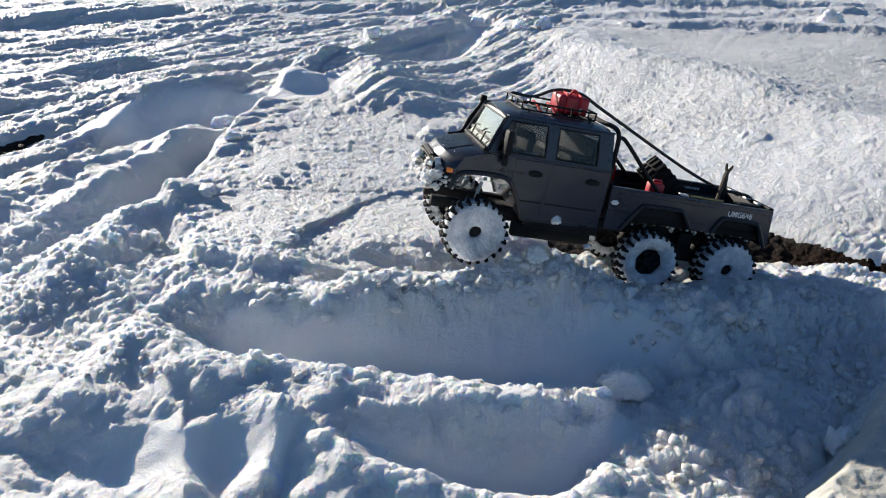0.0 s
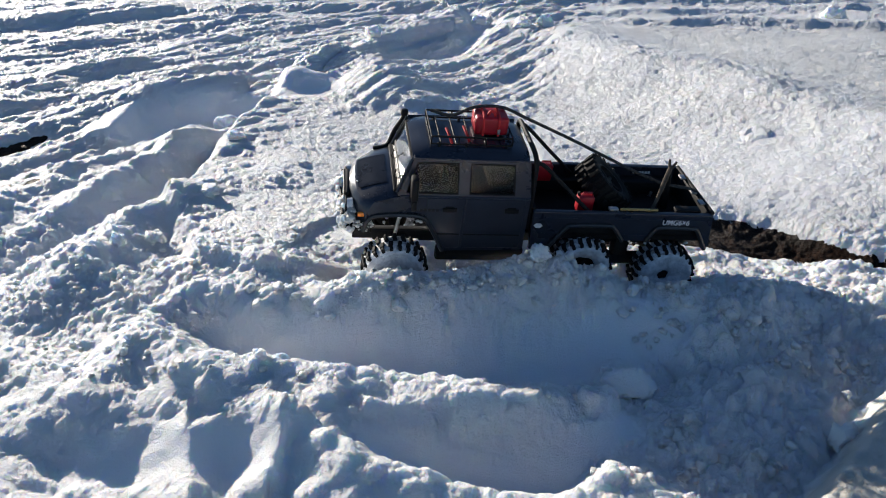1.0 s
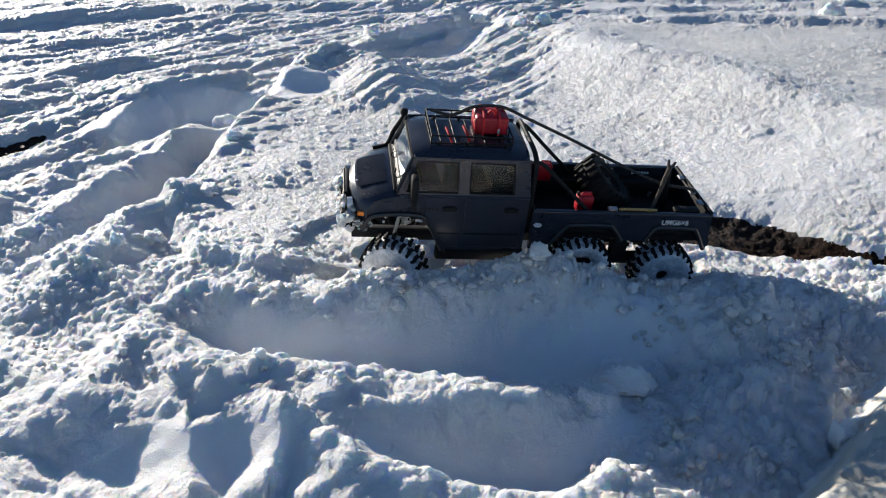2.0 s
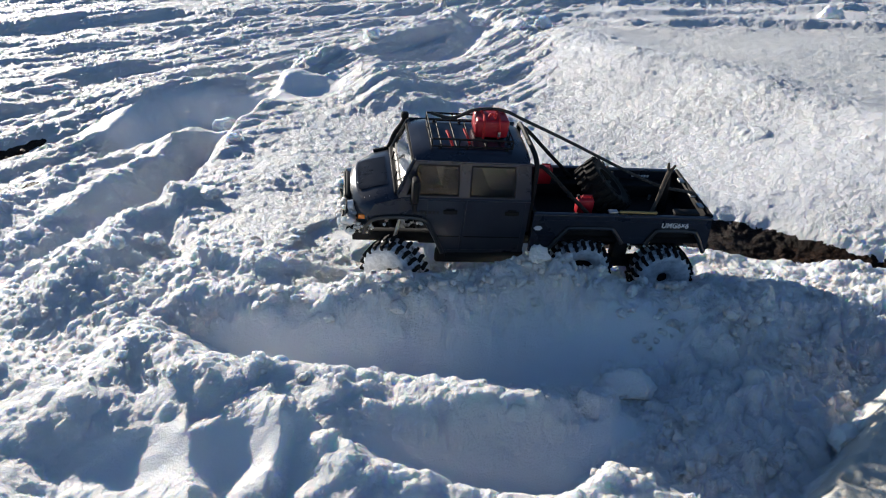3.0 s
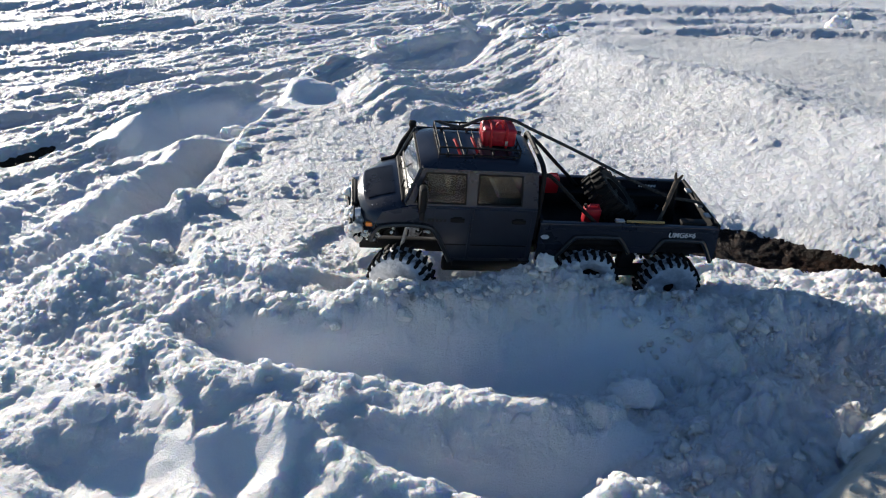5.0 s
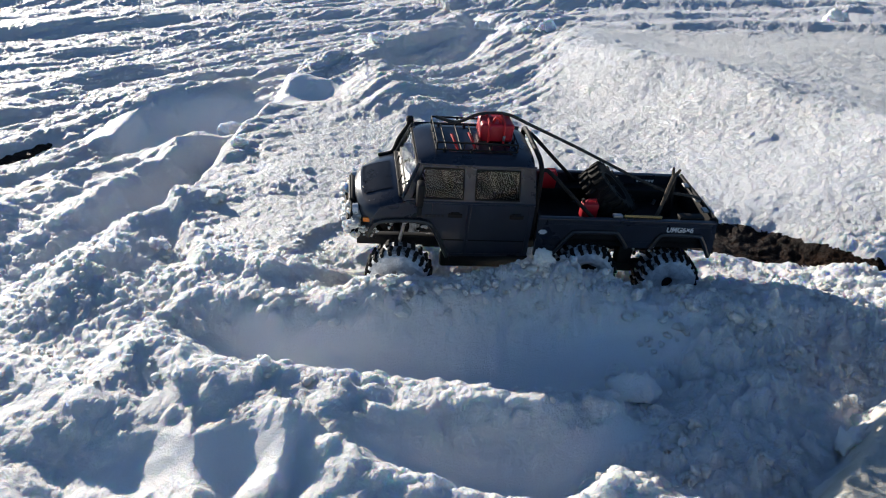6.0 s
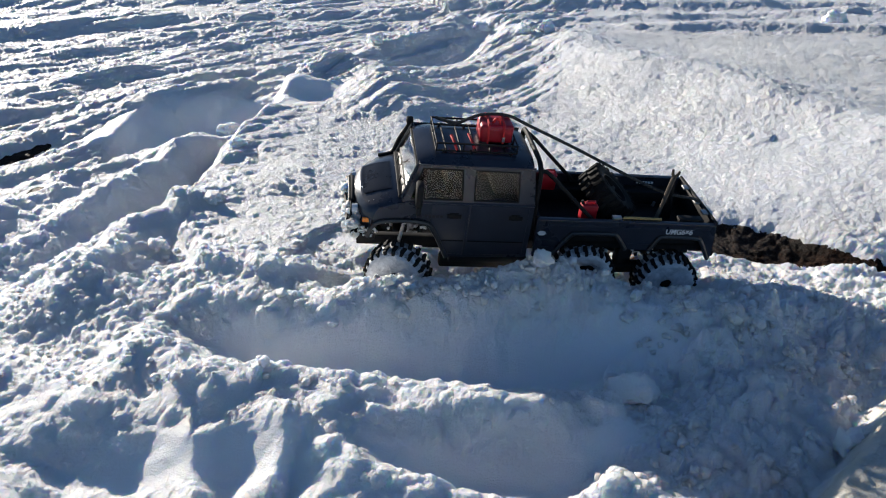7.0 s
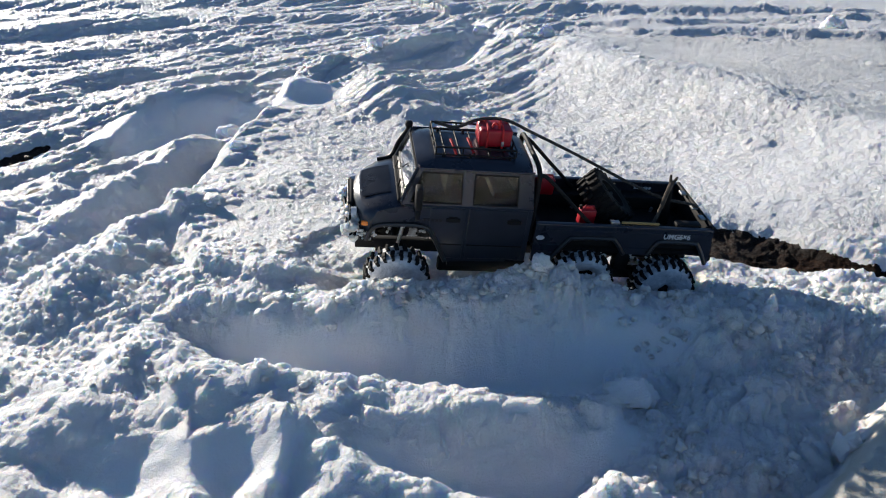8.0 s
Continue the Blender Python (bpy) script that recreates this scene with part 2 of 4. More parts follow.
RUT_1 = [(-0.95, 1.15, -0.04), (-0.89, 1.42, -0.042), (-0.85, 1.58, -0.045), (-0.77, 1.71, -0.045), (-0.71, 1.90, -0.045), (-0.70, 2.10, -0.045), (-0.69, 2.35, -0.04)]
RIDGE_2 = [(-0.93, 1.22, 0.03), (-0.90, 1.46, 0.04), (-0.86, 1.62, 0.04), (-0.82, 1.83, 0.045), (-0.77, 2.08, 0.04), (-0.69, 2.24, 0.03)]
RUT_2 = [(-1.12, 1.35, -0.03), (-1.02, 1.55, -0.032), (-1.00, 1.74, -0.032), (-0.93, 1.90, -0.03), (-0.86, 2.05, -0.03)]
RIDGE_1 = [(-1.12, 1.50, 0.028), (-1.02, 1.80, 0.032), (-0.88, 2.06, 0.042), (-0.70, 2.25, 0.05), (-0.63, 2.45, 0.04)]
WALL = [(-1.45, 1.75, 0.0), (-1.22, 1.95, 0.004), (-1.14, 2.20, 0.02), (-1.08, 2.48, 0.05), (-1.02, 2.62, 0.09), (-0.80, 2.72, 0.095), (-0.60, 2.78, 0.085), (-0.52, 3.0, 0.05)]
RUT_3 = [(-1.25, 1.75, -0.015), (-1.10, 2.02, -0.025), (-0.95, 2.28, -0.04), (-0.76, 2.54, -0.05), (-0.64, 2.95, -0.03), (-0.55, 3.28, -0.01), (-0.40, 3.60, -0.04), (-0.20, 3.66, -0.06), (0.05, 3.87, -0.06), (0.24, 4.40, -0.06), (0.14, 5.2, -0.05)]
MOUND = [(-0.51, 3.05, 0.05), (-0.38, 3.10, 0.085), (-0.25, 2.87, 0.09), (-0.15, 2.58, 0.08), (-0.03, 2.38, 0.04)]
BANK_R = [(0.20, 4.9, 0.04), (0.36, 4.35, 0.06), (0.50, 4.05, 0.08), (0.60, 3.85, 0.09), (0.68, 3.42, 0.09), (0.80, 3.05, 0.10), (0.95, 2.85, 0.10), (1.04, 2.70, 0.10), (1.08, 2.38, 0.10), (1.17, 2.18, 0.10), (1.28, 1.94, 0.10), (1.7, 1.4, 0.08), (2.6, 0.8, 0.03), (4.5, -0.5, 0.0), (40.0, -20.0, 0.0)]
SOIL = [(0.30, 1.55, 0.85), (0.50, 1.585, 0.95), (0.64, 1.585, 1.0), (0.74, 1.555, 1.0), (0.80, 1.52, 0.9), (0.85, 1.445, 0.7), (0.90, 1.385, 0.75), (1.0, 1.33, 0.8)]
MUD = [[(-1.46, 2.03, 1.0), (-1.33, 2.12, 1.0), (-1.25, 2.24, 0.85)], [(-1.14, 1.79, 0.85), (-1.085, 1.83, 0.75)]]
# lines with their widths on the left and the right
FAR_LINES = [
    ([(-1.60, 2.1, 0.010), (-1.40, 2.34, 0.018), (-1.30, 2.57, 0.026), (-1.17, 2.90, 0.036), (-1.02, 3.10, 0.030)], 0.10, 0.06),
    ([(-1.9, 2.45, 0.030), (-1.64, 2.75, 0.036), (-1.58, 3.05, 0.036), (-1.42, 3.35, 0.030)], 0.13, 0.06),
    ([(-1.9, 2.95, 0.030), (-1.5, 3.35, 0.042), (-1.33, 3.67, 0.036), (-1.1, 4.4, 0.030)], 0.14, 0.07),
    ([(-2.5, 3.1, 0.036), (-1.95, 3.95, 0.048), (-1.75, 4.27, 0.048), (-1.1, 4.94, 0.036)], 0.15, 0.08),
    ([(-1.07, 4.65, 0.042), (-0.65, 4.79, 0.048), (0.06, 4.95, 0.054), (0.3, 4.7, 0.030)], 0.2, 0.09),
    ([(-0.66, 3.30, 0.015), (-0.48, 3.50, 0.04), (-0.31, 3.93, 0.08), (-0.08, 4.34, 0.08), (0.10, 4.8, 0.06)], 0.13, 0.08),
    ([(0.69, 4.35, 0.05), (1.11, 4.20, 0.07), (1.61, 4.28, 0.08), (2.02, 4.18, 0.09), (2.6, 4.05, 0.09)], 0.22, 0.09),
    ([(0.5, 4.72, 0.06), (1.15, 4.96, 0.08), (1.93, 5.11, 0.08), (3.1, 4.96, 0.08)], 0.22, 0.1),
    ([(-1.65, 2.62, 0.03), (-1.24, 3.0, 0.04), (-1.01, 3.28, 0.04), (-0.60, 3.4, 0.04)], 0.09, 0.06),
    ([(-3.0, 4.4, 0.08), (-1.8, 5.3, 0.1), (0.0, 5.7, 0.1), (2.5, 5.6, 0.1), (4.5, 5.2, 0.1)], 0.3, 0.12),
    ([(-3.6, 6.2, 0.1), (0.0, 7.0, 0.12), (4.0, 6.8, 0.12)], 0.4, 0.15),
    ([(0.20, 0.775, 0.015), (0.35, 0.865, 0.026), (0.46, 0.925, 0.022), (0.57, 0.95, 0.014), (0.70, 0.97, 0.010)], 0.045, 0.09),
    ([(0.40, 0.98, 0.012), (0.48, 1.055, 0.022), (0.61, 1.14, 0.018), (0.72, 1.18, 0.020), (0.9, 1.21, 0.02)], 0.05, 0.08),
    ([(0.30, 1.06, 0.02), (0.45, 1.075, 0.03), (0.53, 1.07, 0.03), (0.58, 1.00, 0.02)], 0.06, 0.06),
    ([(-0.95, 0.64, 0.06), (-0.6, 0.62, 0.055), (-0.42, 0.58, 0.045), (-0.2, 0.54, 0.03)], 0.10, 0.3),
    ([(-0.44, 1.30, 0.02), (-0.34, 1.25, 0.035), (-0.25, 1.25, 0.04)], 0.08, 0.06),
    ([(-1.12, 1.93, 0.015), (-1.06, 2.10, 0.025), (-1.05, 2.33, 0.03), (-1.04, 2.52, 0.02)], 0.05, 0.025),
    ([(-0.335, 0.79, 0.02), (-0.315, 0.70, 0.03)], 0.02, 0.05),
    ([(-0.215, 0.78, 0.02), (-0.225, 0.70, 0.03)], 0.015, 0.03),
]
# banks worn down by the thaw
SOFT_FORMS = [CREST_C, CREST_D, KNOLL, RIDGE_1, RIDGE_2, BANK_A, BANK_B]


def relief(x, y):
    """Height of the snow, and how bare, grimy, icy, crusty and firm it is there; far aside and behind it lies smooth."""
    wx = x + 0.022 * fractal(x, y, 0.30, 2, 3) + 0.014 * fractal(x, y, 0.085, 3, 4)
    wy = y + 0.022 * fractal(x, y, 0.30, 2, 5) + 0.014 * fractal(x, y, 0.085, 3, 6)
    z = 0.025 * fractal(x, y, 1.3, 2, 7) * smooth(y, 1.7, 3.0) - 0.05 * np.clip(1.0 - y, 0, 0.6) * smooth(2.2 - np.abs(x), 0.0, 1.2) * smooth(y, -1.5, 0.2)
    for pts, left, right, power in ((BERM, 0.06, 0.075, 2), (TROUGH_A, 0.085, 0.08, 2.6), (TERRACE, 0.045, 0.05, 2), (BANK_A, 0.05, 0.09, 2), (CREST_B, 0.035, 0.045, 2),
                                    (TROUGH_B, 0.07, 0.07, 3), (BANK_B, 0.045, 0.09, 2), (CREST_C, 0.06, 0.06, 2), (CREST_D, 0.05, 0.05, 2),
                                    (SHELF_EDGE, 0.40, 0.035, 2.5), (KNOLL, 0.06, 0.07, 2), (RUT_1, 0.06, 0.06, 3), (RIDGE_2, 0.06, 0.05, 2),
                                    (RUT_2, 0.07, 0.06, 3), (RIDGE_1, 0.09, 0.07, 2), (WALL, 0.28, 0.13, 2.5), (RUT_3, 0.10, 0.11, 3),
                                    (MOUND, 0.16, 0.14, 2)):
        z = z + (0.9 if pts in SOFT_FORMS else 1.0) * ridge(wx, wy, pts, 1.05 * left if pts in SOFT_FORMS else left, 1.05 * right if pts in SOFT_FORMS else right, power)
    z = z + 1.15 * step(wx, wy, BANK_R, -0.62, 0.05) - 0.03 * smooth(along(wx, wy, BANK_R)[0], 0.08, 0.5) * smooth(x, 0.5, 0.9) * smooth(6 - y, 0, 1) * smooth(5 - x, 0, 2)
    z = z + 0.2 * ridge(wx, wy, BANK_R, 0.12, 0.14)
    for pts, a, b in FAR_LINES:
        z = z + (0.5 if pts[0][1] > 4 else 0.8) * ridge(wx, wy, pts, a, b)
    z = z - 0.03 * np.exp(-((x - 0.64) / 0.13) ** 2 - ((y - 0.99) / 0.11) ** 2)
    # the hollow that the truck has dug, and the bare strip behind it
    z = z + ridge(x, y, [(-0.16, 1.24, -0.02), (0.1, 1.29, -0.05), (0.3, 1.31, -0.05), (0.5, 1.36, -0.045), (0.72, 1.37, -0.025)], 0.14, 0.06, 4)
    sd, sv = along(wx, wy, SOIL)
    half = 0.090 - 0.052 * smooth(x, 0.70, 0.86)
    z = z - 0.04 * sv * np.exp(-np.abs(sd / (1.15 * half)) ** 3)
    soil = sv * np.exp(-np.abs(sd / half) ** 4)
    z = z + soil * (0.006 * fractal(x, y, 0.03, 3, 161) + 0.4 * clods(x, y, 0.022, 162, 0.5) + 0.4 * clods(x, y, 0.011, 163, 0.5))
    for pts in MUD:
        md, mv = along(wx, wy, pts)
        soil = np.maximum(soil, mv * np.exp(-np.abs(md / (0.024 + 0.009 * fractal(x, y, 0.05, 3, 121))) ** 4))
        z = z - 0.015 * mv * np.exp(-np.abs(md / 0.05) ** 3)
    grime = 0.75 * np.exp(-((x - 0.74) / 0.25) ** 2 - ((y - 1.17) / 0.13) ** 2) + 0.5 * np.exp(-((x - 0.42) / 0.14) ** 2 - ((y - 0.78) / 0.1) ** 2) + 0.25 * np.exp(-((x - 0.42) / 0.2) ** 2 - ((y - 1.0) / 0.15) ** 2)
    for gx, gy, ga, gr in ((0.56, 0.67, 0.5, 0.05), (0.30, 1.04, 0.62, 0.06), (0.36, 0.87, 0.62, 0.05), (0.47, 0.79, 0.66, 0.06), (0.44, 0.97, 0.5, 0.07), (0.56, 1.03, 0.6, 0.06), (0.56, 1.25, 0.7, 0.05)):
        grime = grime + ga * np.exp(-((x - gx) / (1.5 * gr)) ** 2 - ((y - gy) / gr) ** 2)
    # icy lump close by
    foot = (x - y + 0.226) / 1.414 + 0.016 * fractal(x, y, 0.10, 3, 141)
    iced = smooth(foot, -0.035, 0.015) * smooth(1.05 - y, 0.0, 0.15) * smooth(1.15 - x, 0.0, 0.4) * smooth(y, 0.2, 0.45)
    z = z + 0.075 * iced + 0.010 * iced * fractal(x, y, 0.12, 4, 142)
    # where the snow is pressed smooth
    calm = np.maximum.reduce([
        np.exp(-np.abs((along(wx, wy, TROUGH_A[1:])[0] - 0.012) / 0.052) ** 4),
        np.exp(-np.abs(along(wx, wy, [(a, b - 0.004, c) for a, b, c in TROUGH_B[:4]])[0] / 0.027) ** 4),
        0.95 * np.exp(-np.abs((along(wx, wy, WALL[3:-1])[0] + 0.13) / 0.11) ** 4),
        0.2 * np.exp(-np.abs(along(wx, wy, RUT_1)[0] / 0.06) ** 4),
        0.25 * np.exp(-np.abs(along(wx, wy, RUT_2)[0] / 0.06) ** 4),
        0.3 * np.exp(-np.abs(along(wx, wy, RUT_3[4:])[0] / 0.09) ** 4),
        0.9 * np.exp(-((x + 0.33) / 0.16) ** 4 - ((y - 0.755) / 0.045) ** 4),
        0.35 * smooth(along(wx, wy, BANK_R)[0], 0.10, 0.3) * smooth(4.1 - y, 0.0, 0.3) * smooth(x, 0.6, 0.9),
        0.4 * smooth(x, 0.55, 0.75) * smooth(y, 1.55, 1.7) * smooth(2.3 - y, 0, 0.3),
        0.35 * np.clip(iced * 1.5, 0, 1),
    ])
    loud = (1 - 0.95 * calm) * smooth(2.15 * (0.26 + 0.62 * np.maximum(y, 0.46)) - np.abs(x) + 0.22 * fractal(x, y, 0.7, 2, 103), 0.05, 0.75) * smooth(y + 0.2 * fractal(x, y, 0.5, 2, 104), -0.95, -0.1) * smooth(14 - y, 0, 6)
    shelf = np.exp(-np.abs((x + 0.22) / 0.30) ** 6 - np.abs((y - 1.95) / 0.6) ** 6)
    right = smooth(x - 0.25 * (y - 2.4), 0.1, 0.4) * smooth(y, 1.45, 1.6)
    near = smooth(2.3 - y, 0.0, 1.0) * (1 - shelf) * (1 - right)
    cx, cy = wx + 0.011 * fractal(x, y, 0.035, 3, 71), wy + 0.011 * fractal(x, y, 0.035, 3, 72)
    patchy = smooth(fractal(x, y, 0.22, 2, 75), -0.25, 0.25)
    fine = 0.0050 * fractal(cx, cy, 0.022, 4, 63, 0.7)
    crumb = 0.55 * clods(cx, cy, 0.016, 45, 0.5) + 0.5 * clods(cx, cy, 0.009, 49, 0.5)
    fluffy = 0.35 + 0.65 * smooth(y, 0.85, 1.2)
    clumpy = (0.010 + 0.012 * fluffy) * (billow(wx, wy, 0.14, 3, 11) - 0.55) + 0.012 * fluffy * (billow(cx, cy, 0.050, 4, 21) - 0.5) + (0.45 + 0.35 * fluffy) * fine
    clumpy = clumpy + 0.016 * (1 - fluffy) * fractal(wx, wy, 0.11, 4, 23, 0.6) + fluffy * (0.34 * clods(cx, cy, 0.052, 41, 0.35) * patchy + 0.36 * clods(cx, cy, 0.027, 43, 0.45)) + (0.28 + 0.6 * fluffy) * crumb
    rubble = smooth(x, 0.10, 0.28) * smooth(1.25 - y, 0.0, 0.1) * (1 - iced)
    clumpy = clumpy + rubble * (0.6 * clods(cx, cy, 0.046, 151, 0.45) + 0.7 * clods(cx, cy, 0.023, 152, 0.55) + 0.6 * crumb + 0.008 * fractal(cx, cy, 0.05, 4, 153, 0.7))
    flat = 0.006 * fractal(wx, wy, 0.17, 3, 81, 0.5) + 0.0013 * fractal(cx, cy * 1.5, 0.05, 5, 83, 0.7) + 0.2 * clods(cx, cy, 0.020, 85, 0.2) + 0.5 * clods(cx, cy, 0.08, 86, 0.035) + 0.4 * fine + 0.32 * clods(cx, cy, 0.011, 87, 0.4)
    icy = 0.012 * fractal(wx, wy, 0.26, 4, 91, 0.5) + 0.004 * (billow(cx, cy, 0.07, 5, 93) - 0.5) + 0.25 * clods(cx, cy, 0.09, 95, 0.03) + 0.25 * clods(cx, cy, 0.022, 96, 0.14) + 0.6 * fine + 0.3 * clods(cx, cy, 0.013, 97, 0.3) + 0.007 * (billow(cx, cy, 0.16, 3, 98) - 0.5)
    ta, tc = 0.64 * x + 0.77 * y, 0.64 * y - 0.77 * x
    track = 0.009 * (billow(wx * 0.7, wy, 0.15, 4, 51) - 0.5) + 0.006 * fractal(cx, cy, 0.08, 4, 52, 0.65) + 0.18 * clods(cx, cy, 0.09, 53, 0.2) + 0.28 * clods(cx, cy, 0.04, 54, 0.4) + fine
    track = track + 0.027 * fractal(0.2 * ta, 1.5 * tc, 0.15, 3, 57, 0.55) + 0.009 * fractal(0.2 * ta + 3, 1.5 * tc, 0.045, 3, 58, 0.6)
    rest = np.clip(1 - near - shelf - right, 0, 1)
    rims = np.maximum(np.exp(-np.abs((along(wx, wy, TERRACE)[0] + 0.005) / 0.045) ** 4), np.exp(-np.abs(along(wx, wy, CREST_B)[0] / 0.03) ** 4))
    rims = np.maximum(rims, 0.85 * np.maximum(np.exp(-np.abs(along(wx, wy, BANK_A)[0] / 0.045) ** 4), np.exp(-np.abs(along(wx, wy, BANK_B)[0] / 0.04) ** 4)))
    clumpy = clumpy + rims * (0.4 * clods(cx, cy, 0.036, 46, 0.55) + 0.4 * clods(cx, cy, 0.019, 47, 0.55) + 0.008 * (billow(cx, cy, 0.03, 4, 48) - 0.5))
    z = z + loud * (near * clumpy + shelf * (1 - right) * flat + right * icy + rest * track) * (1 - 0.6 * np.clip(soil, 0, 1))
    z = z + 0.0025 * fractal(x, y, 0.022, 3, 61) * np.minimum(0.1 + 0.9 * loud, 6 * loud + 0.02)
    z = z + 0.05 * fractal(x, y, 2.6, 2, 99) * smooth(np.abs(x) - 0.62 * y, 0.6, 1.6)
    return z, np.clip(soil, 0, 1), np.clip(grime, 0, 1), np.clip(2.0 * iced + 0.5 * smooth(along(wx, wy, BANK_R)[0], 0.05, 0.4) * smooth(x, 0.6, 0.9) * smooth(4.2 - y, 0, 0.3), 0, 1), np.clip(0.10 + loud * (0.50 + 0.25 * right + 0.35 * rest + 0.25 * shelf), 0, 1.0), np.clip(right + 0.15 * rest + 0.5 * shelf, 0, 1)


def link_mesh(name, bm, mats, parent=None, sharp=None):
    me = bpy.data.meshes.new(name)
    bm.to_mesh(me)
    bm.free()
    for m in mats if isinstance(mats, (list, tuple)) else (mats,):
        me.materials.append(m)
    ob = new(name, me)
    if parent:
        ob.parent = parent
    if sharp is not None:
        me.shade_smooth()
        me.set_sharp_from_angle(angle=radians(sharp))
    return ob


def part(name, bm, mat, parent, label="", sharp=35):
    return tagged(link_mesh(name, bm, mat, parent, sharp), label)


def build_ground():
    ys = [0.46]
    while ys[-1] < 8.0:
        ys.append(ys[-1] + 0.0039 * ys[-1] ** 1.05)
    ys = [-40, -25, -15, -9, -5, -3, -2, -1.4] + list(np.arange(-1.0, 0.44, 0.022)) + ys
    while ys[-1] < 400:
        ys.append(ys[-1] * 1.12)
    aside = np.cumsum(np.linspace(0.004, 0.02, 80)) + 1
    us = np.concatenate([-aside[::-1], np.linspace(-1, 1, 940), aside])
    out = aside[-1] * 1.16 ** np.arange(1, 28)
    us = np.concatenate([-out[::-1], us, out])
    ys = np.array(ys)
    wide = 0.26 + 0.62 * np.maximum(ys, 0.46)
    x = us[None, :] * wide[:, None]
    y = np.repeat(ys[:, None], len(us), 1)
    z, soil, grime, iced, crust, firm = relief(x.ravel(), y.ravel())
    rows, cols = x.shape
    me = bpy.data.meshes.new("ground")
    me.vertices.add(rows * cols)
    me.vertices.foreach_set("co", np.stack([x.ravel(), y.ravel(), z], 1).astype(np.float32).ravel())
    i = (np.arange(rows - 1)[:, None] * cols + np.arange(cols - 1)[None, :]).ravel()
    quads = np.stack([i, i + 1, i + cols + 1, i + cols], 1).astype(np.int32)
    me.loops.add(quads.size)
    me.loops.foreach_set("vertex_index", quads.ravel())
    me.polygons.add(len(quads))
    me.polygons.foreach_set("loop_start", np.arange(0, quads.size, 4, dtype=np.int32))
    me.update(calc_edges=True)
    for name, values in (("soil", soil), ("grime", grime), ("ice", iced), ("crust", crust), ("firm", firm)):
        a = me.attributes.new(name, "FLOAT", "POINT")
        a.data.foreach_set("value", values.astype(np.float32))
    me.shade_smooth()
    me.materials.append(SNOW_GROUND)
    return tagged(new("ground", me), "churned white snow with ruts, banks and a strip of bare brown earth", "snow", kind="structure")


ground = build_ground()

TRUCK_ROWS = [(0.0, 0.1698, 1.3515, 0.1214, 4.45, -11.48, -170.45), (0.1, 0.0532, 1.3402, 0.1023, -4.58, -5.7, -172.3),
              (0.2, 0.0112, 1.3189, 0.1025, -4.68, 0.79, -171.28), (0.3, 0.0117, 1.3183, 0.1074, -5.95, -0.2, -171.36),
              (0.4, 0.022, 1.3274, 0.0952, -4.58, -3.72, -172.22), (0.5, 0.0204, 1.3266, 0.0965, -5.2, -4.14, -171.9),
              (0.6, 0.0216, 1.324, 0.0955, -6.0, -4.44, -171.9), (1.0, 0.0266, 1.3271, 0.098, -10.9, -4.16, -172.5),
              (1.5, 0.0266, 1.3264, 0.0968, -10.77, -4.53, -172.4), (3.0, 0.0281, 1.3295, 0.0949, -10.52, -4.65, -172.4),
              (3.5, 0.0287, 1.3285, 0.0949, -10.4, -4.77, -172.3), (4.0, 0.0286, 1.3292, 0.094, -10.39, -4.86, -172.2),
              (4.5, 0.0290, 1.3312, 0.0930, -10.35, -4.8, -172.3), (6.0, 0.0284, 1.3295, 0.0936, -10.05, -4.9, -172.5),
              (6.5, 0.0285, 1.3305, 0.0936, -10.11, -4.9, -172.7), (7.0, 0.0289, 1.3308, 0.0932, -10.15, -5.1, -172.8),
              (7.5, 0.0290, 1.3325, 0.0917, -9.9, -5.1, -172.65), (8.0, 0.0280, 1.332, 0.091, -9.8, -5.3, -172.5)]


# ---------------------------------------------------------------- mesh helpers
def box(bm, x0, x1, y0, y1, z0, z1, bevel=0.0, seg=2, turn=None):
    m = Matrix.LocRotScale(((x0 + x1) / 2, (y0 + y1) / 2, (z0 + z1) / 2), turn, (x1 - x0, y1 - y0, z1 - z0))
    vs = bmesh.ops.create_cube(bm, size=1, matrix=m)["verts"]
    if bevel:
        edges = list({e for v in vs for e in v.link_edges})
        bmesh.ops.bevel(bm, geom=edges, offset=bevel, segments=seg, affect="EDGES", profile=0.5)


def tube(bm, pts, r, seg=8, closed=False):
    """A round bar along a line of points; r may be one radius or one a point."""
    pts = [Vector(p) for p in pts]
    n = len(pts)
    rs = r if isinstance(r, (list, tuple)) else [r] * n
    up = Vector((0.13, 0.29, 0.95)).normalized()
    rings = []
    for i, p in enumerate(pts):
        a = pts[(i - 1) % n] if closed or i else p
        b = pts[(i + 1) % n] if closed or i < n - 1 else p
        d = (b - a).normalized()
        side = d.cross(up)
        if side.length < 0.05:
            side = d.cross(Vector((0, 1, 0)))
        side.normalize()
        other = side.cross(d).normalized()
        up = other
        rings.append([bm.verts.new(p + rs[i] * (math.cos(k * math.tau / seg) * side + math.sin(k * math.tau / seg) * other)) for k in range(seg)])
    for i in range(n if closed else n - 1):
        a, b = rings[i], rings[(i + 1) % n]
        for k in range(seg):
            bm.faces.new((a[k], a[(k + 1) % seg], b[(k + 1) % seg], b[k]))
    if not closed:
        bm.faces.new(rings[0][::-1])
        bm.faces.new(rings[-1])


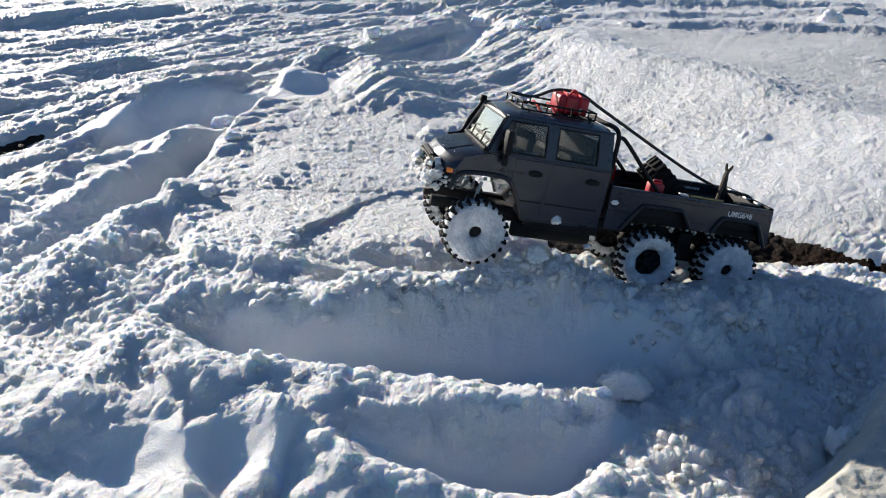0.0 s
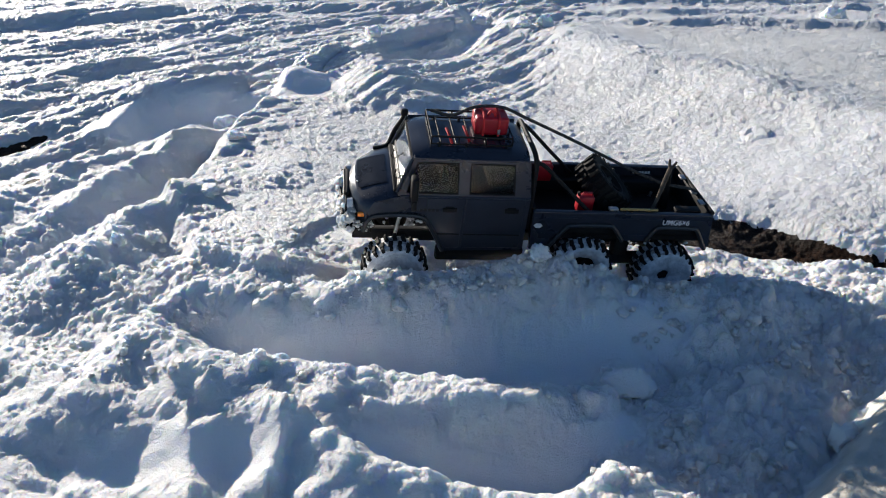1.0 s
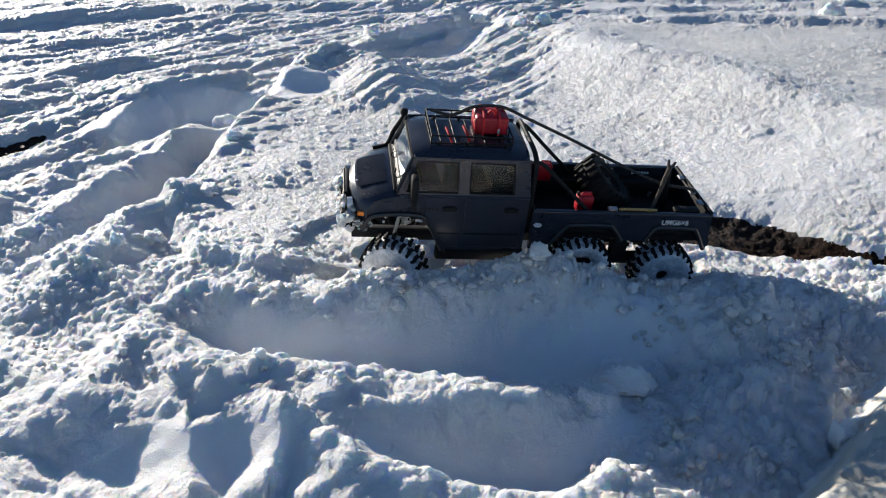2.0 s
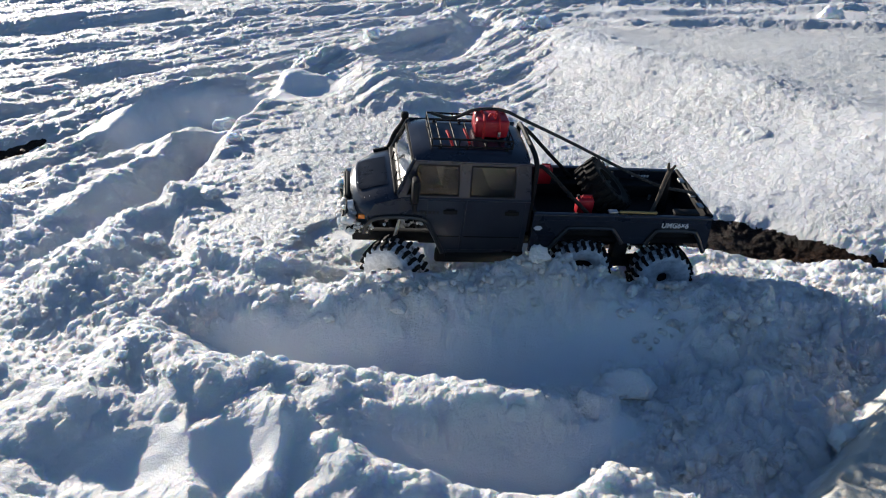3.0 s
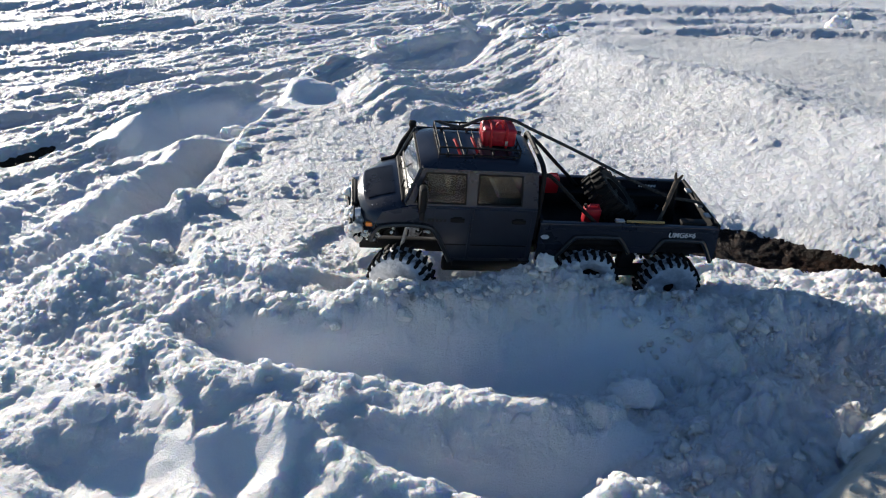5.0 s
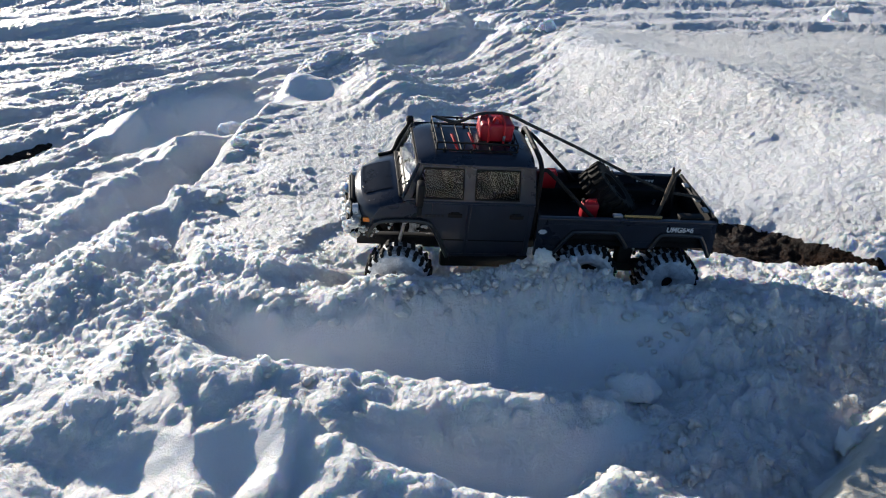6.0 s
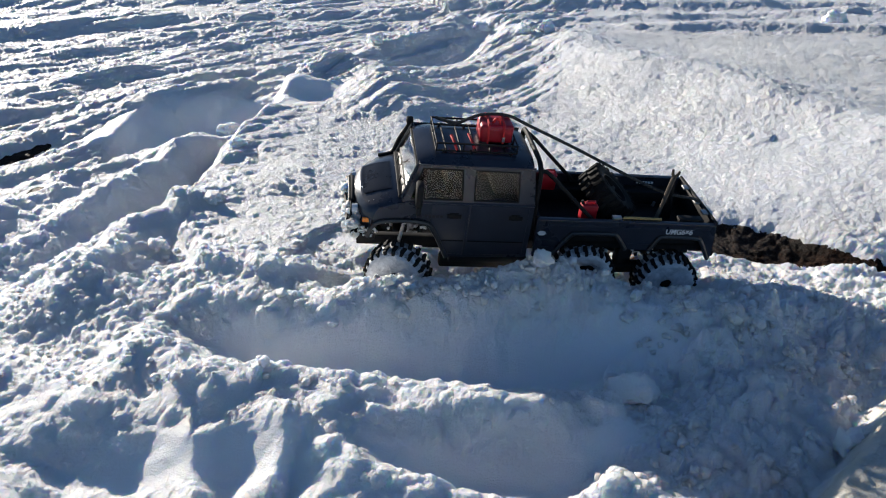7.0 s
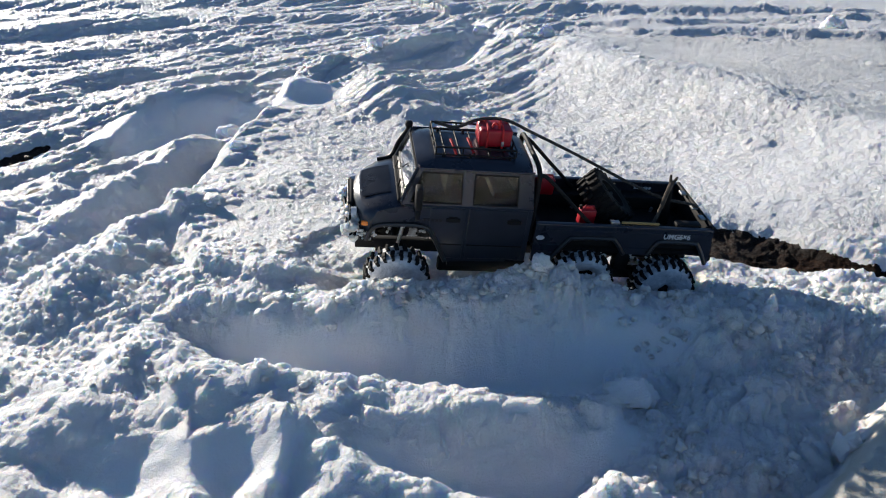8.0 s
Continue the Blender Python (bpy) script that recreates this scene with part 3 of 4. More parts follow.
def curve(pts, steps=6):
    """Rounds a line of points (Catmull-Rom)."""
    p = [Vector(q) for q in pts]
    p = [2 * p[0] - p[1]] + p + [2 * p[-1] - p[-2]]
    out = []
    for i in range(1, len(p) - 2):
        for k in range(steps):
            t = k / steps
            out.append(0.5 * ((2 * p[i]) + (p[i + 1] - p[i - 1]) * t + (2 * p[i - 1] - 5 * p[i] + 4 * p[i + 1] - p[i + 2]) * t * t + (3 * p[i] - p[i - 1] - 3 * p[i + 1] + p[i + 2]) * t ** 3))
    out.append(p[-2])
    return out


def loft(bm, profile, ys, shape=None):
    """A side outline of (x, z) carried across the ys, bent by shape(x, y, z)."""
    shape = shape or (lambda x, y, z: (x, y, z))
    rings = [[bm.verts.new(shape(x, y, z)) for x, z in profile] for y in ys]
    n = len(profile)
    for a, b in zip(rings[:-1], rings[1:]):
        for k in range(n):
            bm.faces.new((a[k], a[(k + 1) % n], b[(k + 1) % n], b[k]))
    bm.faces.new(rings[0][::-1])
    bm.faces.new(rings[-1])
    bmesh.ops.recalc_face_normals(bm, faces=bm.faces)


def lathe(bm, profile, seg, closed=True):
    """A profile of (radius, y) turned round the y axis."""
    rings = []
    for k in range(seg):
        a = k * math.tau / seg
        rings.append([bm.verts.new((r * math.cos(a), y, r * math.sin(a))) for r, y in profile])
    n = len(profile)
    for k in range(seg):
        a, b = rings[k], rings[(k + 1) % seg]
        for i in range(n if closed else n - 1):
            bm.faces.new((a[i], a[(i + 1) % n], b[(i + 1) % n], b[i]))
    bmesh.ops.recalc_face_normals(bm, faces=bm.faces)


def clod(bm, centre, size, seed, detail=2, flat=0.8, cuts=0):
    """A rough lump of snow, with some broken faces."""
    vs = bmesh.ops.create_icosphere(bm, subdivisions=detail, radius=1.0)["verts"]
    off = Vector((seed * 3.7, seed * 1.3, seed * 7.1))
    sx, sy = 0.75 + 0.5 * random.random(), 0.75 + 0.5 * random.random()
    planes = [(Vector((random.uniform(-1, 1), random.uniform(-1, 1), random.uniform(-0.6, 1))).normalized(), random.uniform(0.4, 0.75)) for _ in range(cuts)]
    for v in vs:
        k = 1 + 0.5 * noise.noise(v.co * 1.3 + off) + 0.26 * noise.noise(v.co * 3.1 + off) + 0.14 * noise.noise(v.co * 6.5 + off)
        c = v.co * k
        for n, d in planes:
            over = c.dot(n) - d
            if over > 0:
                c = c - 0.9 * over * n
        v.co = Vector(centre) + size * Vector((c.x * sx, c.y * sy, c.z * flat))


def lettering(text, size, mat, parent, m, name="lettering", label=""):
    c = bpy.data.curves.new(name, "FONT")
    c.offset = 0.0005
    c.body, c.size, c.extrude, c.align_x, c.align_y = text, size, 0.0002, "CENTER", "CENTER"
    tmp = bpy.data.objects.new(name, c)
    me = bpy.data.meshes.new_from_object(tmp)
    bpy.data.objects.remove(tmp)
    bpy.data.curves.remove(c)
    me.materials.append(mat)
    ob = new(name, me)
    ob.parent = parent
    ob.matrix_basis = m
    return tagged(ob, label)


# ---------------------------------------------------------------- the model truck; x forward, y to its left, z up
WHEEL_AT = {"front": 0.122, "middle": -0.230, "rear": -0.400}
WHEEL_Y, WHEEL_Z, WHEEL_R = 0.094, -0.032, 0.062
ARCH_FRONT = [(0.188, 0.046), (0.181, 0.066), (0.160, 0.079), (0.090, 0.079), (0.068, 0.057), (0.042, 0.006)]
ARCH_MIDDLE = [(-0.153, 0.012), (-0.184, 0.060), (-0.198, 0.066), (-0.262, 0.067), (-0.276, 0.062), (-0.298, 0.034)]
ARCH_REAR = [(-0.345, 0.034), (-0.358, 0.060), (-0.370, 0.065), (-0.430, 0.064), (-0.444, 0.056), (-0.468, 0.018)]


def caked_tyre():
    m = material("snow_caked_rubber", (0.8, 0.82, 0.85), 0.6)
    p = m.node_tree.nodes["Principled BSDF"]
    co = node(m, "ShaderNodeTexCoord").outputs["Object"]
    n = node(m, "ShaderNodeTexNoise", {"Vector": co}, Scale=55.0, Detail=6.0, Roughness=0.65)
    r = ramp(m, n.outputs["Fac"], [(0.36, (0.02, 0.02, 0.02)), (0.46, (0.45, 0.46, 0.48)), (0.6, (0.8, 0.82, 0.85))])
    m.node_tree.links.new(r.outputs["Color"], p.inputs["Base Color"])
    b = node(m, "ShaderNodeBump", {"Height": n.outputs["Fac"]}, Strength=0.8, Distance=0.004)
    m.node_tree.links.new(b.outputs["Normal"], p.inputs["Normal"])
    return m


CAKED = caked_tyre()
PACKED = mottled("grubby_packed_snow", (0.50, 0.51, 0.53), (0.80, 0.81, 0.83), 60, (0.6, 0.8), 0.0, 0.9, 160, 0.004, spec=0.3)


def wheel_mesh_parts(parent, at, spare=False, hole=0.013):
    """rim (the wheel itself) > tyre with lugs, hub, snow packed into the rim."""
    bm = bmesh.new()
    lathe(bm, [(0.036, -0.019), (0.036, 0.019), (0.033, 0.019), (0.030, 0.008), (0.012, 0.006), (0.012, -0.006), (0.030, -0.008), (0.033, -0.019)], 28)
    rim = part("spare_wheel" if spare else "wheel", bm, TRIM, parent)
    rim.matrix_basis = at
    for k in range(6):
        bm = bmesh.new()
        box(bm, 0.011, 0.0325, 0.0095, 0.0135, -0.0035, 0.0035, 0.001, 1)
        bmesh.ops.rotate(bm, cent=(0, 0, 0), matrix=Matrix.Rotation(k * math.tau / 6, 3, "Y"), verts=bm.verts)
        part("spoke", bm, TRIM, rim)
    bm = bmesh.new()
    lathe(bm, [(0.0345, -0.018), (0.040, -0.021), (0.049, -0.0225), (0.0555, -0.021), (0.0575, -0.016), (0.0582, 0), (0.0575, 0.016), (0.0555, 0.021), (0.049, 0.0225), (0.040, 0.021), (0.0345, 0.018)], 40)
    for f in bm.faces:
        f.material_index = 0
    n = 23
    for k in range(n):
        for side in (-1, 1):
            a = (k + (0.5 if side > 0 else 0)) * math.tau / n
            done = len(bm.faces)
            lug = bmesh.new()
            box(lug, -0.0038, 0.0038, 0.0015, 0.0155, -0.003, 0.0036, 0.0009, 1)
            for v in lug.verts:
                v.co.x += 0.16 * (v.co.y - 0.008)
            box(lug, -0.0030, 0.0030, 0.0155, 0.0232, -0.008, 0.0028, 0.0009, 1)
            for v in lug.verts:
                v.co.y *= side
            lm = bpy.data.meshes.new("lug")
            lug.to_mesh(lm)
            lug.free()
            lm.transform(Matrix.Rotation(a, 4, "Y") @ Matrix.Translation((0, 0, 0.0585)))
            bm.from_mesh(lm)
            bpy.data.meshes.remove(lm)
            bm.faces.ensure_lookup_table()
            for f in bm.faces[done:]:
                f.material_index = 1
    bmesh.ops.recalc_face_normals(bm, faces=bm.faces)
    part("tyre", bm, [RUBBER if spare else CAKED, RUBBER], rim, "black rubber spare tyre" if spare else "chunky black tyre packed with snow")
    bm = bmesh.new()
    lathe(bm, [(0.0005, -0.014), (0.010, -0.014), (0.011, -0.010), (0.011, 0.010), (0.010, 0.014), (0.0005, 0.014)], 12)
    part("hub", bm, METAL, rim)
    if not spare:
        bm = bmesh.new()
        lathe(bm, [(hole, 0.0165), (hole + 0.006, 0.0205), (max(0.030, hole + 0.009), 0.0235), (0.046, 0.0262), (0.0515, 0.0255), (0.0550, 0.0205), (0.052, 0.010), (max(0.034, hole + 0.004), 0.0), (hole + 0.001, 0.004)], 48)
        for v in bm.verts:
            v.co += v.co.normalized() * 0.0035 * noise.noise(v.co * 70) + Vector((0, 0.0045 * noise.noise(v.co * 55 + Vector((9, 4, 1))), 0))
        if at.translation.y < 0:
            bmesh.ops.scale(bm, vec=(1, -1, 1), verts=bm.verts)
            bmesh.ops.reverse_faces(bm, faces=bm.faces)
        part("packed_snow", bm, PACKED, rim, "grubby snow packed over the wheel", 180)
    return rim


def cab_shape(x, y, z):
    a = min(abs(y) / 0.095, 1.0)
    if z > 0.09 and x > 0.11:
        z -= 0.011 * a ** 4 * min((x - 0.11) / 0.03, 1)
    if x > 0.185:
        x -= (0.030 * a ** 4) * min((x - 0.185) / 0.02, 1)
        y *= 1 - 0.10 * min((x - 0.185) / 0.03, 1)
    return x, y, z


def framed(bm, xs_low, xs_high, zs, holes, where, thick):
    """A panel of cells between uprights that lean from xs_low to xs_high, with holes left out; where(x, z) gives the place."""
    grid = []
    for z in zs:
        t = (z - zs[0]) / (zs[-1] - zs[0])
        grid.append([bm.verts.new(where(a + t * (b - a), z)) for a, b in zip(xs_low, xs_high)])
    for j in range(len(zs) - 1):
        for i in range(len(xs_low) - 1):
            if (i, j) not in holes:
                bm.faces.new((grid[j][i], grid[j][i + 1], grid[j + 1][i + 1], grid[j + 1][i]))
    bmesh.ops.recalc_face_normals(bm, faces=bm.faces)
    bmesh.ops.solidify(bm, geom=bm.faces[:], thickness=thick)
    bmesh.ops.recalc_face_normals(bm, faces=bm.faces)


def pane(parent, corners, name="window", label=""):
    c = [Vector(p) for p in corners]
    bm = bmesh.new()
    bm.faces.new([bm.verts.new(p) for p in c])
    bmesh.ops.solidify(bm, geom=bm.faces[:], thickness=0.001)
    glass = part(name, bm, GLASS, parent, label)
    glass.visible_shadow = sum(p.y for p in c) > 0.1    # daylight enters past the windscreen and the far panes
    bm = bmesh.new()
    tube(bm, [c[0], c[0].lerp(c[1], 0.5), c[1], c[1].lerp(c[2], 0.5), c[2], c[2].lerp(c[3], 0.5), c[3], c[3].lerp(c[0], 0.5)], 0.0021, 6, True)
    part("gasket", bm, TRIM, glass)
    return glass


def build_truck():
    root = tagged(new("model_truck"), "dark grey six-wheeled model pickup truck bogged in deep snow", "model truck")
    root.empty_display_size = 0.05
    # lower cab with bonnet and wheel arches
    bm = bmesh.new()
    prof = [(0.205, 0.044), (0.213, 0.060), (0.215, 0.082), (0.211, 0.097), (0.202, 0.1065), (0.170, 0.1170), (0.134, 0.1255), (0.126, 0.1235), (-0.108, 0.1225), (-0.109, 0.010), (0.034, 0.004)]
    prof = prof + ARCH_FRONT[::-1]
    loft(bm, prof, [-0.095, -0.092, -0.083, -0.06, -0.03, 0, 0.03, 0.06, 0.083, 0.092, 0.095], cab_shape)
    cab = part("cab_body", bm, PAINT, root, "satin dark grey cab with rounded bonnet", 28)
    # bonnet panel with its black inset
    bm = bmesh.new()
    grid = [[bm.verts.new(((lambda s: (s[0], s[1], s[2] + 0.0012))(cab_shape(x, y, float(np.interp(x, (0.134, 0.170, 0.202, 0.211), (0.1255, 0.1170, 0.1065, 0.097))))))) for y in np.linspace(-0.052, 0.052, 9)] for x in np.linspace(0.146, 0.198, 8)]
    for a, b in zip(grid[:-1], grid[1:]):
        for k in range(8):
            bm.faces.new((a[k], a[k + 1], b[k + 1], b[k]))
    bmesh.ops.solidify(bm, geom=bm.faces[:], thickness=0.0012)
    part("bonnet_panel", bm, PAINT, root)
    # upper cab
    lean = lambda z: 0.0945 - 0.0125 * (z - 0.125) / 0.07
    xs_low, xs_high = [0.130, 0.117, 0.024, 0.003, -0.078, -0.108], [0.104, 0.095, 0.028, 0.005, -0.072, -0.100]
    zs = [0.1205, 0.1265, 0.181, 0.1885]
    for s in (1, -1):
        bm = bmesh.new()
        framed(bm, xs_low, xs_high, zs, {(1, 1), (3, 1)}, lambda x, z: (x, s * lean(z), z), 0.004)
        part("cab_side_frame", bm, PAINT, root)
        for i, kind in ((1, "front"), (3, "rear")):
            q = []
            for k, z in ((i, zs[1]), (i + 1, zs[1]), (i + 1, zs[2]), (i, zs[2])):
                t = (z - zs[0]) / (zs[-1] - zs[0])
                q.append((xs_low[k] + t * (xs_high[k] - xs_low[k]), s * (lean(z) - 0.001), z))
            pane(root, q, "side_window", "smeared clear side window in a black gasket")
    ws = lambda z: 0.131 - 0.027 * (z - 0.1205) / 0.068
    for name, xf, label in (("windscreen", ws, "wide pale windscreen"), ("rear_window", lambda z: -0.106 + 0.008 * (z - 0.1205) / 0.068, "")):
        bm = bmesh.new()
        framed(bm, [-0.092, -0.082, 0.082, 0.092], [-0.082, -0.073, 0.073, 0.082], zs, {(1, 1)}, lambda y, z: (xf(z), y, z), 0.004)
        part(name + "_frame", bm, PAINT, root)
        t1, t2 = (zs[1] - zs[0]) / 0.068, (zs[2] - zs[0]) / 0.068
        a, b = 0.082 - 0.009 * t1, 0.082 - 0.009 * t2
        pane(root, [(xf(zs[1]) + 0.001, -a, zs[1]), (xf(zs[1]) + 0.001, a, zs[1]), (xf(zs[2]) + 0.001, b, zs[2]), (xf(zs[2]) + 0.001, -b, zs[2])], name, label)
    # bright edging of the windscreen
    for s in (1, -1):
        bm = bmesh.new()
        tube(bm, [(ws(z) + 0.002, s * (0.090 - 0.0095 * (z - 0.1205) / 0.068), z) for z in (0.124, 0.145, 0.165, 0.182, 0.1885)], 0.0022, 6)
        part("windscreen_pillar", bm, PAINT, root)
    bm = bmesh.new()
    n = 14
    grid = []
    for i in range(n + 1):
        u = -1 + 2 * i / n
        row = []
        for j in range(n + 1):
            v = -1 + 2 * j / n
            z = 0.1990 - 0.0095 * abs(v) ** 4 - 0.007 * abs(u) ** 6
            row.append(bm.verts.new((0.003 + 0.105 * u * (1 - 0.03 * abs(v) ** 6), 0.085 * v * (1 - 0.035 * abs(u) ** 6), z)))
        grid.append(row)
    for a, b in zip(grid[:-1], grid[1:]):
        for k in range(n):
            bm.faces.new((a[k], a[k + 1], b[k + 1], b[k]))
    bmesh.ops.recalc_face_normals(bm, faces=bm.faces)
    bmesh.ops.solidify(bm, geom=bm.faces[:], thickness=0.005)
    part("roof", bm, PAINT, root, "domed dark grey roof", 50)
    for s in (1, -1):
        bm = bmesh.new()
        tube(bm, curve([(0.104, s * 0.083, 0.1885), (0.0, s * 0.0852, 0.189), (-0.101, s * 0.083, 0.1885)]), 0.0022, 6)
        part("rain_gutter", bm, PAINT, root)
        # doors, a little proud of the cab side
        for kind, outline in (("front", [(0.078, 0.118), (0.012, 0.118), (0.012, 0.012), (0.044, 0.013), (0.068, 0.062), (0.078, 0.074)]),
                              ("rear", [(0.008, 0.118), (-0.100, 0.118), (-0.100, 0.014), (0.008, 0.013)])):
            bm = bmesh.new()
            loft(bm, outline, [s * 0.0925, s * 0.0962])
            bmesh.ops.bevel(bm, geom=bm.edges[:], offset=0.0009, segments=1, affect="EDGES")
            door = part("cab_door", bm, PAINT, root)
            hx = 0.036 if kind == "front" else -0.076
            bm = bmesh.new()
            box(bm, hx - 0.013, hx + 0.013, s * 0.0985 - 0.0018, s * 0.0985 + 0.0018, 0.0915, 0.0995, 0.0015)
            box(bm, hx - 0.008, hx + 0.008, s * 0.0965 - 0.0012, s * 0.0965 + 0.0012, 0.0895, 0.1015, 0.001)
            part("door_handle", bm, TRIM, door, "black door handle")
            bm = bmesh.new()
            x0, x1 = (0.058, 0.014) if kind == "front" else (0.006, -0.098)
            box(bm, x1, x0, s * 0.0965 - 0.0006, s * 0.0965 + 0.0006, 0.0415, 0.0440, 0.0004, 1)
            part("door_moulding", bm, TRIM, door)
        bm = bmesh.new()
        box(bm, -0.108, 0.126, s * 0.0950 - 0.002, s * 0.0950 + 0.002, 0.1185, 0.1225, 0.001, 1)
        part("belt_moulding", bm, PAINT, root)
        bm = bmesh.new()
        box(bm, -0.112, 0.036, s * 0.089 - 0.006, s * 0.089 + 0.006, -0.006, 0.009, 0.002)
        part("sill", bm, TRIM, root)
        # wheel arch flares
        for arch in (ARCH_FRONT, ARCH_MIDDLE, ARCH_REAR):
            bm = bmesh.new()
            tube(bm, curve([(x, s * 0.0975, z + 0.001) for x, z in arch], 5), 0.0042, 8)
            part("wheel_arch_flare", bm, FLARE, root, "satin black wheel arch flare")
        # indicator, headlamp and mirror
        bm = bmesh.new()
        box(bm, 0.183, 0.198, s * 0.0905 - 0.0025, s * 0.0905 + 0.0025, 0.0735, 0.0820, 0.0012)
        part("indicator_lamp", bm, AMBER, root, "small amber indicator lamp")
        bm = bmesh.new()
        bmesh.ops.create_cone(bm, cap_ends=True, segments=20, radius1=0.013, radius2=0.011, depth=0.01, matrix=pose(0.2115, s * 0.060, 0.079, 0, 90, 0))
        part("headlamp", bm, LENS, root, "round clear headlamp")
        bm = bmesh.new()
        tube(bm, [(0.108, s * 0.095, 0.118), (0.106, s * 0.106, 0.114), (0.105, s * 0.112, 0.122)], 0.002, 6)
        tube(bm, [(0.105, s * 0.112, 0.108), (0.105, s * 0.112, 0.16)], 0.002, 6)
        box(bm, 0.097, 0.110, s * 0.112 - 0.012, s * 0.112 + 0.012, 0.124, 0.168, 0.004)
        box(bm, 0.098, 0.107, s * 0.112 - 0.007, s * 0.112 + 0.007, 0.104, 0.122, 0.003)
        part("door_mirror", bm, TRIM, root, "black door mirror")
    # inside
    for x0, x1, y0, y1, z0, z1 in ((0.045, 0.085, 0.012, 0.07, 0.10, 0.130), (0.045, 0.085, -0.07, -0.012, 0.10, 0.135), (-0.085, -0.04, -0.07, 0.07, 0.10, 0.135)):
        bm = bmesh.new()
        box(bm, x0, x1, y0, y1, z0, z1, 0.006)
        box(bm, x0 - 0.008, x0 + 0.006, y0, y1, z0, z1 + 0.034, 0.005)
        part("cab_seat", bm, CABIN, root)
    bm = bmesh.new()
    box(bm, 0.100, 0.126, -0.085, 0.085, 0.118, 0.142, 0.005)
    part("dashboard", bm, CABIN, root)
    bm = bmesh.new()
    tube(bm, [(0.090 + 0.006 * math.sin(a), 0.04 + 0.014 * math.cos(a), 0.146 + 0.012 * math.sin(a)) for a in np.linspace(0, math.tau, 14)[:-1]], 0.0018, 6, True)
    part("steering_wheel", bm, TRIM, root)
    # wipers
    for y in (-0.035, 0.04):
        bm = bmesh.new()
        tube(bm, [(0.134, y, 0.128), (0.131, y + 0.012, 0.150), (0.128, y + 0.03, 0.152)], 0.0015, 6)
        part("wiper", bm, TRIM, root)
    bm = bmesh.new()
    box(bm, 0.126, 0.137, -0.085, 0.085, 0.1215, 0.1275, 0.002)
    part("cowl", bm, TRIM, root)
    # nose
    bm = bmesh.new()
    box(bm, 0.2115, 0.2185, -0.044, 0.044, 0.060, 0.094, 0.002)
    for k in range(5):
        box(bm, 0.2185, 0.2225, -0.044, 0.044, 0.063 + k * 0.0066, 0.0662 + k * 0.0066, 0.0008, 1)
    part("grille", bm, TRIM, root, "black slatted grille clogged with snow")
    bm = bmesh.new()
    box(bm, 0.204, 0.222, -0.082, 0.082, 0.038, 0.054, 0.006)
    for s in (1, -1):
        box(bm, 0.192, 0.219, s * 0.085 - 0.006, s * 0.085 + 0.006, 0.040, 0.054, 0.005)
    part("bumper", bm, TRIM, root, "black front bumper with snow on it")
    bm = bmesh.new()
    tube(bm, curve([(0.216, -0.078, 0.046), (0.218, -0.074, 0.068), (0.217, -0.060, 0.086), (0.220, 0, 0.090), (0.217, 0.060, 0.086), (0.218, 0.074, 0.068), (0.216, 0.078, 0.046)], 5), 0.0024, 8)
    tube(bm, [(0.224, -0.078, 0.070), (0.227, 0, 0.070), (0.224, 0.078, 0.070)], 0.0026, 8)
    part("bull_bar", bm, METAL, root, "black tube bar before the grille")
    for s in (1, -1):
        bm = bmesh.new()
        bmesh.ops.create_cone(bm, cap_ends=True, segments=18, radius1=0.010, radius2=0.008, depth=0.012, matrix=pose(0.228, s * 0.066, 0.058, 0, 90, 0))
        part("fog_lamp", bm, LENS, root)
    # snorkel on the far pillar
    bm = bmesh.new()
    tube(bm, curve([(0.165, -0.099, 0.108), (0.138, -0.100, 0.118), (0.126, -0.097, 0.150), (0.112, -0.092, 0.178), (0.110, -0.091, 0.188)], 5), 0.0048, 8)
    box(bm, 0.103, 0.117, -0.0975, -0.0845, 0.185, 0.198, 0.004)
    part("snorkel", bm, TRIM, root, "black raised air intake")
    # chassis, axles, shock absorbers
    bm = bmesh.new()
    for s in (1, -1):
        box(bm, -0.455, 0.205, s * 0.038 - 0.008, s * 0.038 + 0.008, -0.004, 0.016, 0.002)
    box(bm, -0.11, 0.08, -0.036, 0.036, -0.016, 0.01, 0.004)
    part("chassis", bm, TRIM, root)
    for s in (1, -1):
        bm = bmesh.new()
        box(bm, -0.395, -0.235, s * 0.060 - 0.010, s * 0.060 + 0.010, -0.040, -0.018, 0.005)
        box(bm, -0.330, -0.300, s * 0.056 - 0.012, s * 0.056 + 0.012, -0.022, 0.018, 0.004)
        part("walking_beam", bm, TRIM, root)
        # added black bar, stands in for the shade beneath the cab
        bm = bmesh.new()
        box(bm, -0.112, 0.050, s * 0.066 - 0.008, s * 0.066 + 0.008, -0.034, -0.002, 0.006)
        part("underside_shade_bar", bm, TRIM, root)
